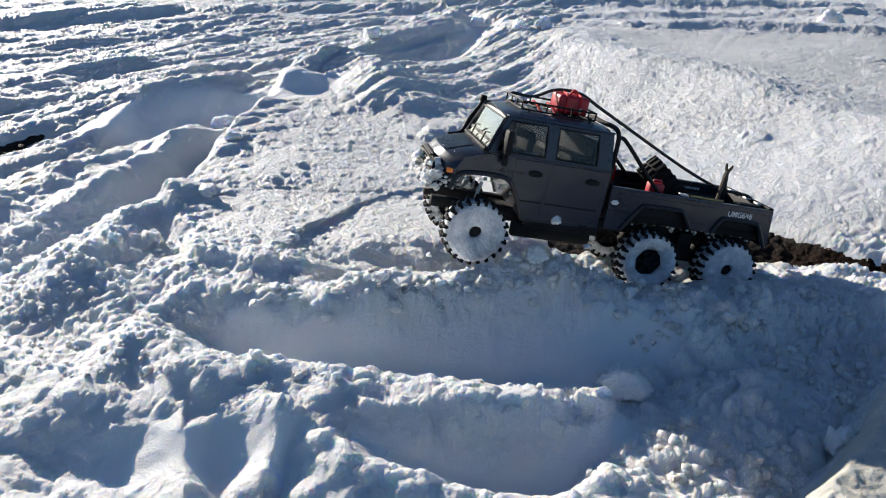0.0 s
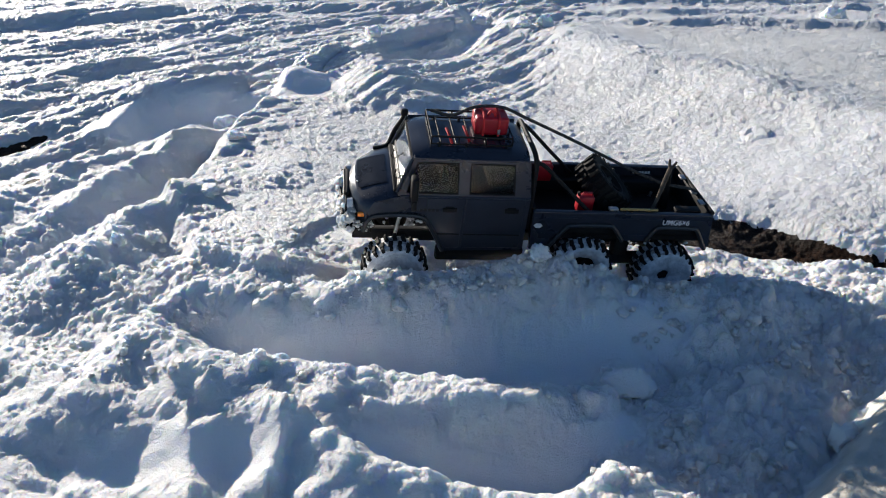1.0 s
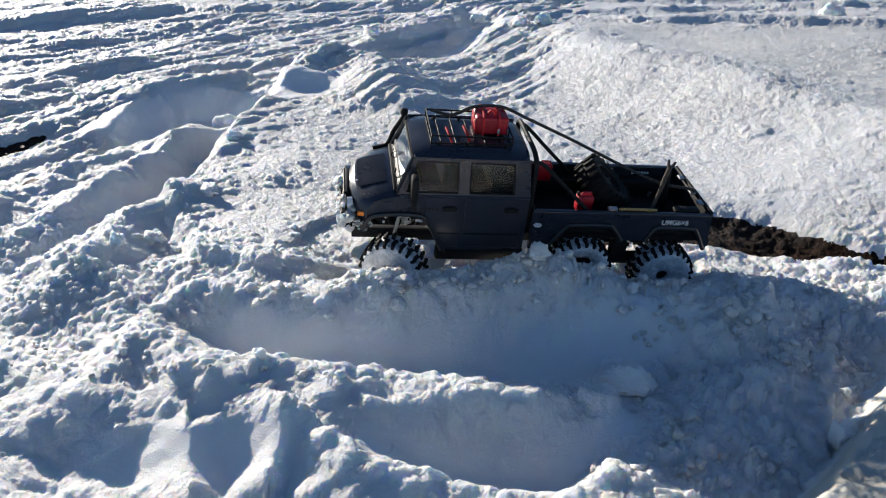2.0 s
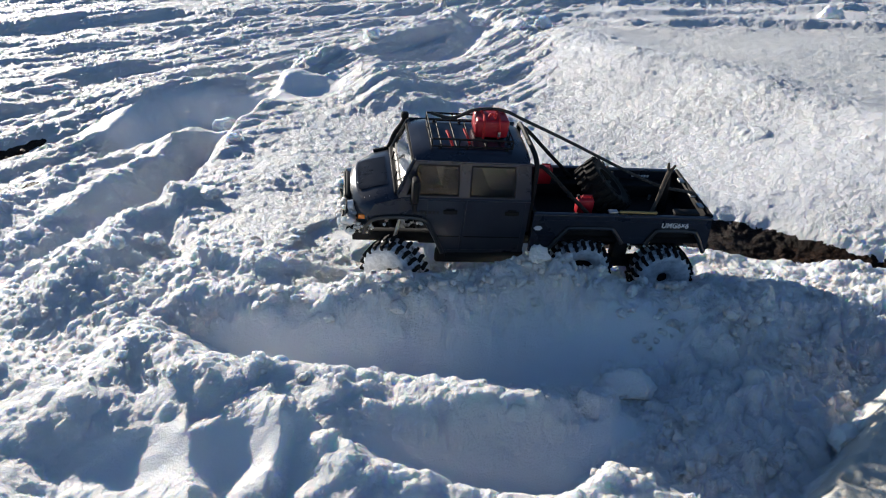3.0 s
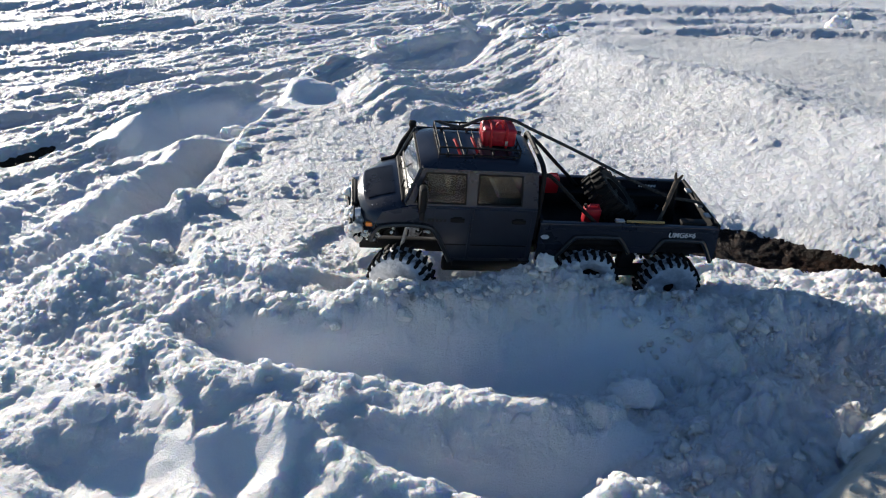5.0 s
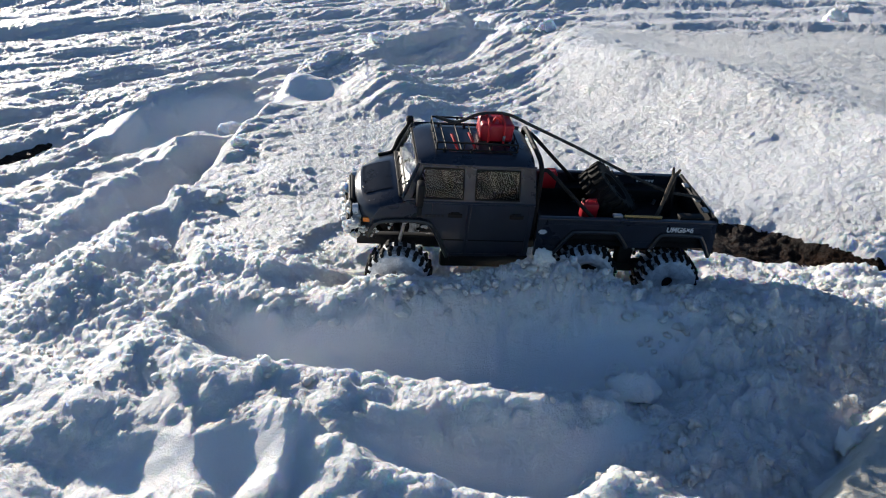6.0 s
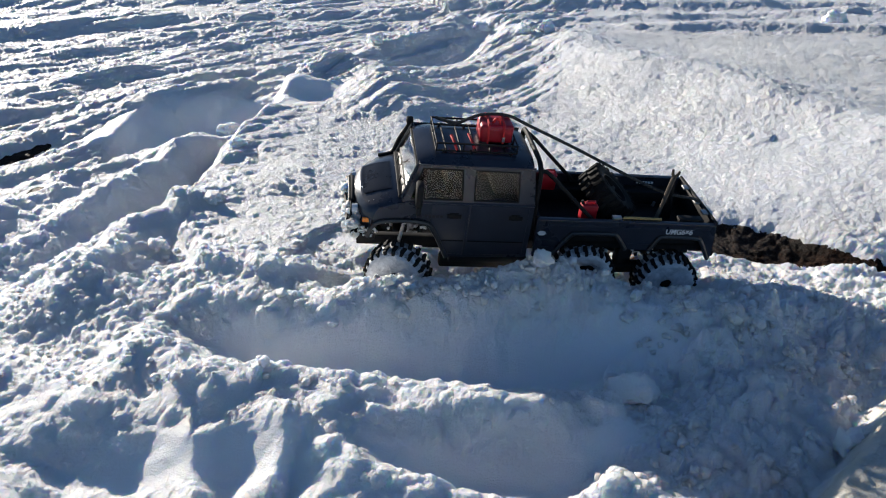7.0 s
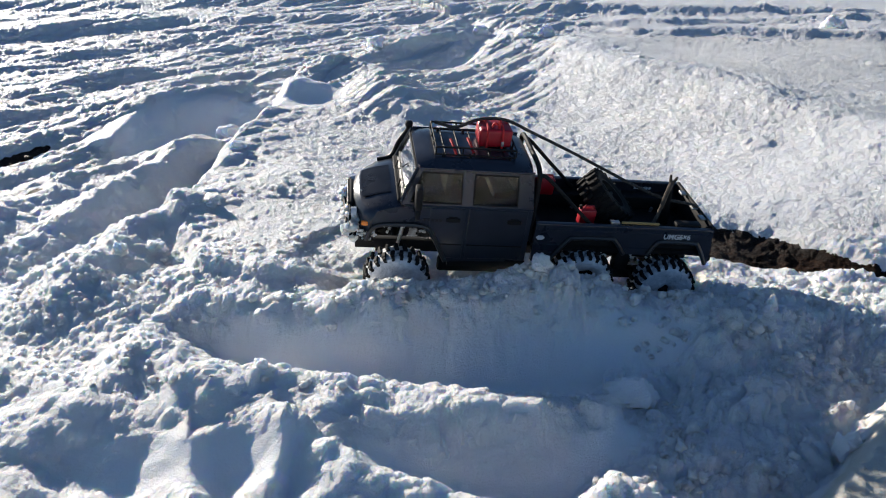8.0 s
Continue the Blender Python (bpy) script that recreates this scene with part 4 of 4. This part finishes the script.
    for x in WHEEL_AT.values():
        bm = bmesh.new()
        tube(bm, [(x, -0.085, WHEEL_Z), (x, 0.085, WHEEL_Z)], 0.008, 10)
        bmesh.ops.create_uvsphere(bm, u_segments=14, v_segments=8, radius=0.019, matrix=pose(x, -0.012, WHEEL_Z))
        part("axle", bm, METAL, root)
        for s in (1, -1):
            bm = bmesh.new()
            tube(bm, [(x + 0.012, s * 0.058, WHEEL_Z + 0.006), (x - 0.004, s * 0.050, 0.056)], 0.0035, 8)
            tube(bm, [(x + 0.012 - 0.016 * k / 40, s * (0.058 - 0.008 * k / 40) + 0.006 * math.sin(k * 0.9), -0.02 + 0.07 * k / 40 + 0.0) for k in range(41)], 0.0013, 5)
            part("shock_absorber", bm, SILVER, root)
    # load bed
    side = [(-0.118, 0.0915), (-0.4655, 0.0915), (-0.470, 0.060), (-0.474, 0.020)] + ARCH_REAR[::-1] + ARCH_MIDDLE[::-1] + [(-0.121, 0.012)]
    for s in (1, -1):
        bm = bmesh.new()
        loft(bm, side, [s * 0.088, s * 0.0955])
        panel = part("bed_side", bm, PAINT, root, "dark grey load bed side")
        bm = bmesh.new()
        box(bm, -0.465, -0.118, s * 0.0915 - 0.0055, s * 0.0915 + 0.0055, 0.0905, 0.0945, 0.0015)
        part("rail", bm, PAINT, panel)
        for x0, x1, z in ((-0.462, -0.120, 0.083), (-0.180, -0.120, 0.050), (-0.352, -0.296, 0.048)):
            bm = bmesh.new()
            box(bm, x0, x1, s * 0.0958 - 0.0008, s * 0.0958 + 0.0008, z - 0.001, z + 0.001, 0.0004, 1)
            part("pressed_line", bm, PAINT, panel)
    bm = bmesh.new()
    box(bm, -0.464, -0.120, -0.088, 0.088, 0.040, 0.047, 0.001)
    for s in (1, -1):
        box(bm, -0.308, -0.150, s * 0.073 - 0.015, s * 0.073 + 0.015, 0.030, 0.074, 0.004)
        box(bm, -0.462, -0.338, s * 0.073 - 0.015, s * 0.073 + 0.015, 0.030, 0.074, 0.004)
    part("bed_floor", bm, TRIM, root)
    bm = bmesh.new()
    box(bm, -0.124, -0.118, -0.088, 0.088, 0.040, 0.098, 0.0015)
    part("bed_headboard", bm, TRIM, root)
    bm = bmesh.new()
    box(bm, -0.4685, -0.4615, -0.088, 0.088, 0.036, 0.0925, 0.0015)
    tube(bm, [(-0.466, -0.09, 0.095), (-0.466, 0.09, 0.095)], 0.0035, 8)
    tail = part("tailgate", bm, TRIM, root, "black tailgate with scuffed fittings")
    for y in (-0.045, 0.012, 0.052):
        bm = bmesh.new()
        box(bm, -0.463, -0.452, y - 0.008, y + 0.008, 0.094, 0.098, 0.001)
        part("latch", bm, SILVER, tail)
    bm = bmesh.new()
    box(bm, -0.486, -0.470, -0.085, 0.085, 0.016, 0.030, 0.003)
    part("rear_bumper", bm, TRIM, root)
    for s in (1, -1):
        bm = bmesh.new()
        box(bm, -0.4715, -0.4685, s * 0.078 - 0.006, s * 0.078 + 0.006, 0.045, 0.075, 0.001)
        part("tail_lamp", bm, STRAP, root)
    # roll bar behind the cab
    bm = bmesh.new()
    tube(bm, curve([(-0.114, -0.082, 0.05), (-0.113, -0.081, 0.15), (-0.110, -0.074, 0.192), (-0.110, 0, 0.196), (-0.110, 0.074, 0.192), (-0.113, 0.081, 0.15), (-0.114, 0.082, 0.05)], 6), 0.0045, 8)
    bar = part("roll_bar", bm, METAL, root, "black tubular roll bar")
    for s in (1, -1):
        for y in (0.078,):
            bm = bmesh.new()
            tube(bm, curve([(-0.113, s * y, 0.182), (-0.128, s * y, 0.178), (-0.18, s * y, 0.130), (-0.235, s * y, 0.080)], 4), 0.0038, 8)
            part("brace", bm, METAL, bar)
    # roof rack
    bm = bmesh.new()
    for z, r in ((0.2005, 0.0017), (0.2145, 0.0019)):
        tube(bm, [(0.074, -0.056, z), (0.074, 0.050, z), (-0.070, 0.050, z), (-0.070, -0.056, z)], r, 6, True)
    for x in (0.074, 0.026, -0.022, -0.070):
        for y in (-0.056, 0.050):
            tube(bm, [(x, y, 0.2005), (x, y, 0.2145)], 0.0015, 6)
    for y in (-0.02, 0.015):
        for x in (0.074, -0.070):
            tube(bm, [(x, y, 0.2005), (x, y, 0.2145)], 0.0015, 6)
    for x in np.linspace(0.056, -0.05, 5):
        tube(bm, [(x, -0.056, 0.2005), (x, 0.050, 0.2005)], 0.0013, 5)
    rack = part("roof_rack", bm, METAL, root, "black wire roof rack basket")
    for x in (0.060, 0.012, -0.060):
        for s in (1, -1):
            bm = bmesh.new()
            tube(bm, [(x, s * 0.048 - 0.002, 0.2005), (x, s * 0.054 - 0.002, 0.1980), (x, s * 0.056 - 0.002, 0.1910)], 0.0026, 6)
            part("foot", bm, METAL, rack)
    # red bag tied onto the rack
    bm = bmesh.new()
    box(bm, -0.068, -0.008, -0.043, 0.014, 0.2010, 0.2350, 0.006, 3)
    for v in bm.verts:
        v.co += 0.0022 * noise.noise_vector(v.co * 60)
    bag = part("roof_bag", bm, RED, root, "bright red soft box strapped on the rack", 60)
    for x in (-0.022, -0.050):
        bm = bmesh.new()
        tube(bm, curve([(x, 0.0155, 0.2020), (x + 0.001, 0.0158, 0.2290), (x, 0.004, 0.2365), (x, -0.034, 0.2365), (x, -0.0445, 0.2290), (x, -0.0445, 0.2020)], 4), 0.0022, 6)
        part("bag_strap", bm, STRAP, bag, "bright red webbing strap")
    bm = bmesh.new()
    box(bm, -0.0525, -0.0475, 0.0150, 0.0185, 0.2060, 0.2160, 0.001)
    part("buckle", bm, SILVER, bag)
    bm = bmesh.new()
    tube(bm, curve([(-0.03, 0.0, 0.2350), (-0.034, 0.004, 0.2450), (-0.040, 0.006, 0.2420), (-0.043, 0.004, 0.2350)], 5), 0.0024, 6)
    part("bag_loop", bm, STRAP, bag)
    for x, y in ((0.040, 0.05), (0.008, 0.04)):
        bm = bmesh.new()
        tube(bm, curve([(x + 0.005, y - 0.034, 0.2140), (x + 0.002, y - 0.016, 0.2110), (x - 0.003, y, 0.2010)], 4), 0.0026, 6)
        part("rack_strap", bm, STRAP, rack, "bright red tie-down strap")
    # rope from the rack over the bag to the tailgate
    bm = bmesh.new()
    tube(bm, curve([(0.066, -0.052, 0.2160), (0.03, -0.03, 0.2180), (-0.01, -0.025, 0.2380), (-0.06, -0.028, 0.2385), (-0.11, -0.03, 0.2180), (-0.20, -0.03, 0.180), (-0.27, -0.025, 0.150), (-0.34, -0.015, 0.122), (-0.40, -0.002, 0.104), (-0.452, 0.012, 0.102), (-0.468, 0.016, 0.094)], 6), 0.0031, 8)
    part("rope", bm, ROPE, root, "grey rope slung from the rack to the tailgate")
    # spare wheel leaning in the bed
    wheel_mesh_parts(root, pose(-0.284, -0.016, 0.090, 84, -38, 0), spare=True)
    # cans, sticks and tools in the bed
    for x, y, z, w in ((-0.226, 0.052, 0.070, 0.020), (-0.172, -0.058, 0.074, 0.018)):
        bm = bmesh.new()
        box(bm, x - 0.016, x + 0.016, y - w / 2, y + w / 2, z, z + 0.036, 0.004)
        can = part("fuel_can", bm, RED, root, "small red fuel can")
        bm = bmesh.new()
        tube(bm, [(x - 0.012, y, z + 0.035), (x - 0.010, y, z + 0.041), (x + 0.006, y, z + 0.041), (x + 0.008, y, z + 0.035)], 0.002, 6)
        part("can_handle", bm, RED, can)
        bm = bmesh.new()
        tube(bm, [(x + 0.012, y, z + 0.033), (x + 0.016, y, z + 0.042)], 0.003, 8)
        part("spout", bm, TRIM, can)
    bm = bmesh.new()
    tube(bm, curve([(-0.362, 0.050, 0.066), (-0.376, 0.036, 0.095), (-0.394, 0.012, 0.130), (-0.402, 0.002, 0.143)], 4), [0.0035] * 6 + [0.0045] * 7, 8)
    tube(bm, [(-0.401, 0.002, 0.140), (-0.398, 0.000, 0.150), (-0.397, -0.001, 0.158)], [0.0035, 0.003, 0.0022], 7)
    tube(bm, [(-0.401, 0.002, 0.140), (-0.407, 0.003, 0.149), (-0.409, 0.004, 0.156)], [0.0035, 0.003, 0.0022], 7)
    part("forked_stick", bm, WOOD, root, "dark forked wooden stick")
    bm = bmesh.new()
    tube(bm, [(-0.402, 0.000, 0.138), (-0.408, -0.004, 0.095), (-0.414, -0.008, 0.048)], [0.005, 0.008, 0.010], 8)
    part("tool_grip", bm, TRIM, root)
    bm = bmesh.new()
    tube(bm, [(-0.285, 0.084, 0.0965), (-0.300, 0.084, 0.0968), (-0.358, 0.084, 0.0962)], 0.0026, 7)
    part("tool_handle", bm, YELLOW, root, "tan shovel handle on the bed rail")
    bm = bmesh.new()
    box(bm, -0.280, -0.262, 0.079, 0.089, 0.0945, 0.0995, 0.001)
    part("tool_head", bm, SILVER, root)
    bm = bmesh.new()
    box(bm, -0.445, -0.395, 0.066, 0.084, 0.088, 0.097, 0.002)
    part("winch_box", bm, TRIM, root)
    # markings
    for s in (1, -1):
        turn = pose(0, 0, 0, 90, 0, 180) if s > 0 else pose(0, 0, 0, 90, 0, 0)
        lettering("UMG6\u00d76", 0.0165, DECAL, root, Matrix.Translation((-0.3955, s * 0.0961, 0.0765)) @ turn @ Matrix.Diagonal((0.86, 1, 1, 1)), "side_lettering", "pale block lettering")
        bm = bmesh.new()
        loft(bm, [(-0.122, 0.065), (-0.1265, 0.0695), (-0.1345, 0.0695), (-0.139, 0.065), (-0.1345, 0.0605), (-0.1265, 0.0605)], [s * 0.0957, s * 0.0972])
        part("badge", bm, DECAL, root, "small white badge")
        bm = bmesh.new()
        loft(bm, [(0.104, 0.090), (0.098, 0.0975), (0.092, 0.090)], [s * 0.0955, s * 0.0968])
        for k in range(5):
            box(bm, 0.0845 - k * 0.0072, 0.0895 - k * 0.0072, s * 0.0962 - 0.0006, s * 0.0962 + 0.0006, 0.0905, 0.0955)
        part("maker_mark", bm, DARK_DECAL, root)
        bm = bmesh.new()
        for k in range(6):
            box(bm, -0.375 + 0.0 - k * 0.0065, -0.3705 - k * 0.0065, s * 0.0872 - 0.0006, s * 0.0872 + 0.0006, 0.078, 0.083)
        part("inner_marking", bm, DECAL, root)
    # snow stuck to the nose and arches
    random.seed(5)
    bm = bmesh.new()
    for k in range(46):
        y = random.uniform(-0.085, 0.088)
        z = random.choice((random.uniform(0.040, 0.066), random.uniform(0.040, 0.080)))
        clod(bm, (0.224 - 0.012 * (abs(y) / 0.09) ** 3 + random.uniform(-0.004, 0.004), y, z), random.uniform(0.004, 0.0115), k, 2)
    for k in range(34):
        clod(bm, (random.uniform(0.208, 0.228), random.uniform(0.045, 0.090), random.uniform(0.040, 0.082)), random.uniform(0.005, 0.011), k + 300, 2)
    part("nose_snow", bm, SNOW, root, "snow stuck on the grille and bumper", 180)
    bm = bmesh.new()
    for k in range(44):
        x = random.uniform(0.05, 0.19)
        clod(bm, (x, random.uniform(0.03, 0.090), 0.078 - 0.45 * abs(x - 0.12) + random.uniform(-0.010, 0.004)), random.uniform(0.0015, 0.0042), k + 60, 1)
    for k in range(26):
        clod(bm, (random.uniform(0.17, 0.205), 0.0965 + random.uniform(-0.002, 0.001), random.uniform(0.048, 0.068)), random.uniform(0.0015, 0.004), k + 520, 1)
    for k in range(22):
        clod(bm, (random.uniform(0.14, 0.20), random.uniform(-0.02, 0.09), 0.1235 - 0.33 * 0.035 + random.uniform(-0.004, 0.0)), random.uniform(0.0008, 0.0018), k + 560, 1)
    for k in range(50):
        x = random.uniform(-0.45, -0.16)
        clod(bm, (x, random.uniform(0.03, 0.09), random.uniform(0.018, 0.034)), random.uniform(0.002, 0.0055), k + 160, 1)
    tagged(part("arch_snow", bm, SNOW, root, "snow clinging under the wheel arches", 180), kind="stuff")
    for name, x in WHEEL_AT.items():
        for s in (1, -1):
            w = wheel_mesh_parts(root, pose(x, s * WHEEL_Y, WHEEL_Z), hole=0.027 if name == "middle" else 0.011)
            WHEELS.append((w, x, s * WHEEL_Y, name))
    return root


WHEELS = []
truck = build_truck()


# ---------------------------------------------------------------- loose lumps on the snow
def height(x, y):
    return float(relief(np.array([x]), np.array([y]))[0][0])


def build_lumps():
    spots = [(0.285, 0.925, 0.030, "pale wedge-shaped block of hard snow"), (0.275, 1.00, 0.018, ""), (-0.075, 1.085, 0.013, "round ball of snow resting in a rut"), (0.165, 1.152, 0.017, "upright block of snow on the bank beside the truck"),
             (-0.73, 2.42, 0.036, "broken slab of snow at the edge of a rut"), (-0.60, 2.04, 0.022, ""), (0.165, 0.93, 0.020, ""), (0.20, 0.91, 0.014, ""), (2.24, 4.40, 0.07, "large block of snow on the far bank"), (-0.37, 3.95, 0.05, "upturned slab of snow beside the tracks"),
             (0.22, 4.6, 0.04, ""), (0.42, 4.02, 0.045, "rounded boulder of snow on the bank"), (0.52, 3.98, 0.045, "rounded boulder of snow on the bank"), (-0.55, 1.62, 0.020, ""), (-0.62, 1.44, 0.024, ""), (-0.66, 1.36, 0.020, ""), (0.545, 0.80, 0.022, "lump of grey snow beside dirty ice"), (0.33, 1.13, 0.014, ""), (0.42, 1.10, 0.015, "")]
    rng = random.Random(12)
    for k in range(26):
        x = -0.34 + 0.70 * k / 25 + rng.uniform(-0.012, 0.012)
        spots.append((x, 1.098 + rng.uniform(-0.022, 0.03) - 0.25 * min(x + 0.2, 0), rng.uniform(0.005, 0.011), "rough white lump of snow on the rut's edge"))
    for k, (x, y, size, label) in enumerate(spots):
        bm = bmesh.new()
        clod(bm, (0, 0, 0), size, k * 1.7 + 2, 4 if size > 0.016 else 3, 0.9, 2)
        ob = link_mesh("snow_lump", bm, SNOW, None, 180)
        ob.matrix_basis = pose(x, y, height(x, y) + size * 0.2, 0, 0, 40 * k)
        tagged(ob, label or "rough white lump of loose snow", "snow lump", "loose lumps of snow")


def build_crumbs():
    """Small crumbs thrown out round the ruts."""
    rng = np.random.default_rng(8)
    n = 5200
    y = 0.55 + 1.6 * rng.random(n) ** 1.4
    x = (rng.random(n) * 2 - 1) * (0.2 + 0.6 * y)
    m = n // 30
    x[:m] = rng.uniform(-0.28, 0.50, m)
    y[:m] = 1.165 + rng.normal(0, 0.025, m)
    z, soil = relief(x, y)[:2]
    ta = along(x, y, TROUGH_A)[0]
    tb = along(x, y, TROUGH_B)[0]
    keep = (np.abs(ta) > 0.10) & (np.abs(tb) > 0.09) & ~((np.abs(x + 0.36) < 0.19) & (np.abs(y - 0.735) < 0.05)) & ~((x > 0.4) & (y < 0.78)) & (soil < 0.15) & (y < 1.45) & (y > 0.88) & ~((y > 1.2) & (x > -0.22) & (x < 0.55) & (y < 1.47))
    x, y, z = x[keep], y[keep], z[keep]
    # clumps half sunk into the slope above the long furrow
    loose = len(x)
    ex, ey = rng.uniform(-0.40, 0.40, 420), rng.uniform(1.0, 1.2, 420)
    ea = along(ex, ey, TROUGH_A)[0]
    patch = fractal(ex, ey, 0.09, 2, 131)
    pick = ((ea > 0.105 - 0.04 * patch) & (ea < 0.19) & (patch > -0.15))
    # and broken bits in the churned snow behind and before the truck
    bx, by = rng.uniform(0.14, 0.72, 900), rng.uniform(0.72, 1.24, 900)
    some = (fractal(bx, by, 0.12, 2, 133) > -0.05) & (np.abs(along(bx, by, TROUGH_B)[0]) > 0.05) & (bx - by < -0.30)
    ex, ey = np.concatenate([ex[pick], bx[some]]), np.concatenate([ey[pick], by[some]])
    x, y = np.concatenate([x, ex]), np.concatenate([y, ey])
    z = np.concatenate([z, relief(ex, ey)[0]])
    bases = []
    for k in range(6):
        bm = bmesh.new()
        clod(bm, (0, 0, 0), 1.0, k * 2.3 + 1, 2, 0.9, 1)
        bm.verts.ensure_lookup_table()
        bases.append((np.array([v.co[:] for v in bm.verts]), np.array([[v.index for v in f.verts] for f in bm.faces])))
        bm.free()
    vs, fs, at = [], [], 0
    for i in range(len(x)):
        v, f = bases[1 + i % 5]
        size = 0.0018 + 0.0065 * rng.random() ** 4
        lift = 0.1
        if i >= loose:
            size, lift = 0.003 + 0.008 * rng.random() ** 2, -0.3
        a = rng.random() * math.tau
        ca, sa = math.cos(a), math.sin(a)
        vs.append(np.stack([x[i] + size * (v[:, 0] * ca - v[:, 1] * sa), y[i] + size * (v[:, 0] * sa + v[:, 1] * ca), z[i] + size * (v[:, 2] + lift)], 1))
        fs.append(f + at)
        at += len(v)
    me = bpy.data.meshes.new("snow_crumbs")
    me.from_pydata(np.concatenate(vs).tolist(), [], np.concatenate(fs).tolist())
    me.shade_smooth()
    me.materials.append(SNOW)
    tagged(new("snow_crumbs", me), "small white crumbs of snow thrown round the ruts", "snow crumbs", kind="stuff")


def build_flung_lump(size, seed):
    bm = bmesh.new()
    clod(bm, (0, 0, 0), size, seed, 3, 0.9, 4)
    return tagged(link_mesh("flung_snow_lump", bm, SNOW, None, 180), "small lump of snow flung up by a wheel", "snow lump", "flung lumps of snow")


build_lumps()
build_crumbs()
FLUNG = [build_flung_lump(0.009, 31), build_flung_lump(0.006, 37), build_flung_lump(0.005, 41)]


# ---------------------------------------------------------------- what moves
STEER = [(0.0, 0), (1.2, 0), (1.5, -16), (1.7, -20), (2.8, -32), (4.4, -32), (4.7, -26), (5.8, -14), (6.3, -5), (6.6, 0), (6.8, -8), (7.0, -20), (7.2, -14), (7.5, 0), (8.0, 0)]


def steer_at(t):
    for (a, u), (b, v) in zip(STEER[:-1], STEER[1:]):
        if t <= b:
            return u + (v - u) * (t - a) / (b - a)
    return 0.0


# how far each axle has sprung: (at the start, after the lunge)
RIDE = {"front": (0.008, -0.003), "middle": (-0.007, 0.010), "rear": (-0.002, -0.003)}


def ride_at(name, t):
    a, b = RIDE[name]
    return a + (b - a) * min(t / 0.35, 1.0)


def motions():
    walk(truck, [(t, pose(*v)) for t, *v in TRUCK_ROWS])
    spin = [(0.0, 0), (0.1, 80), (0.2, 140), (0.3, 165), (0.4, 180), (0.6, 200)]
    spin += [(0.6 + 0.2 * k, 200 + 26 * k) for k in range(1, 38)]
    for w, x, y, name in WHEELS:
        walk(w, [(t, pose(x + 0.005, y, WHEEL_Z + ride_at(name, t), 0, a, steer_at(t) if name == "front" else 0)) for t, a in spin])

    # lumps of snow thrown up as the truck lunges, which then lie where they fell
    falls = (((0.203, 1.20, 0.165), (0.079, 1.20, 0.150), (0.020, 1.165)), ((0.26, 1.19, 0.12), (0.20, 1.18, 0.155), (0.13, 1.145)), ((-0.02, 1.19, 0.10), (-0.08, 1.17, 0.15), (-0.13, 1.13)))
    for ob, (a, b, c) in zip(FLUNG, falls):
        end = pose(c[0], c[1], height(*c) + 0.004, 60, 20, 80)
        walk(ob, [(0.0, pose(*a, 0, 0, 0)), (0.1, pose(*b, 30, 0, 40)), (0.25, end), (8.0, end)])


motions()
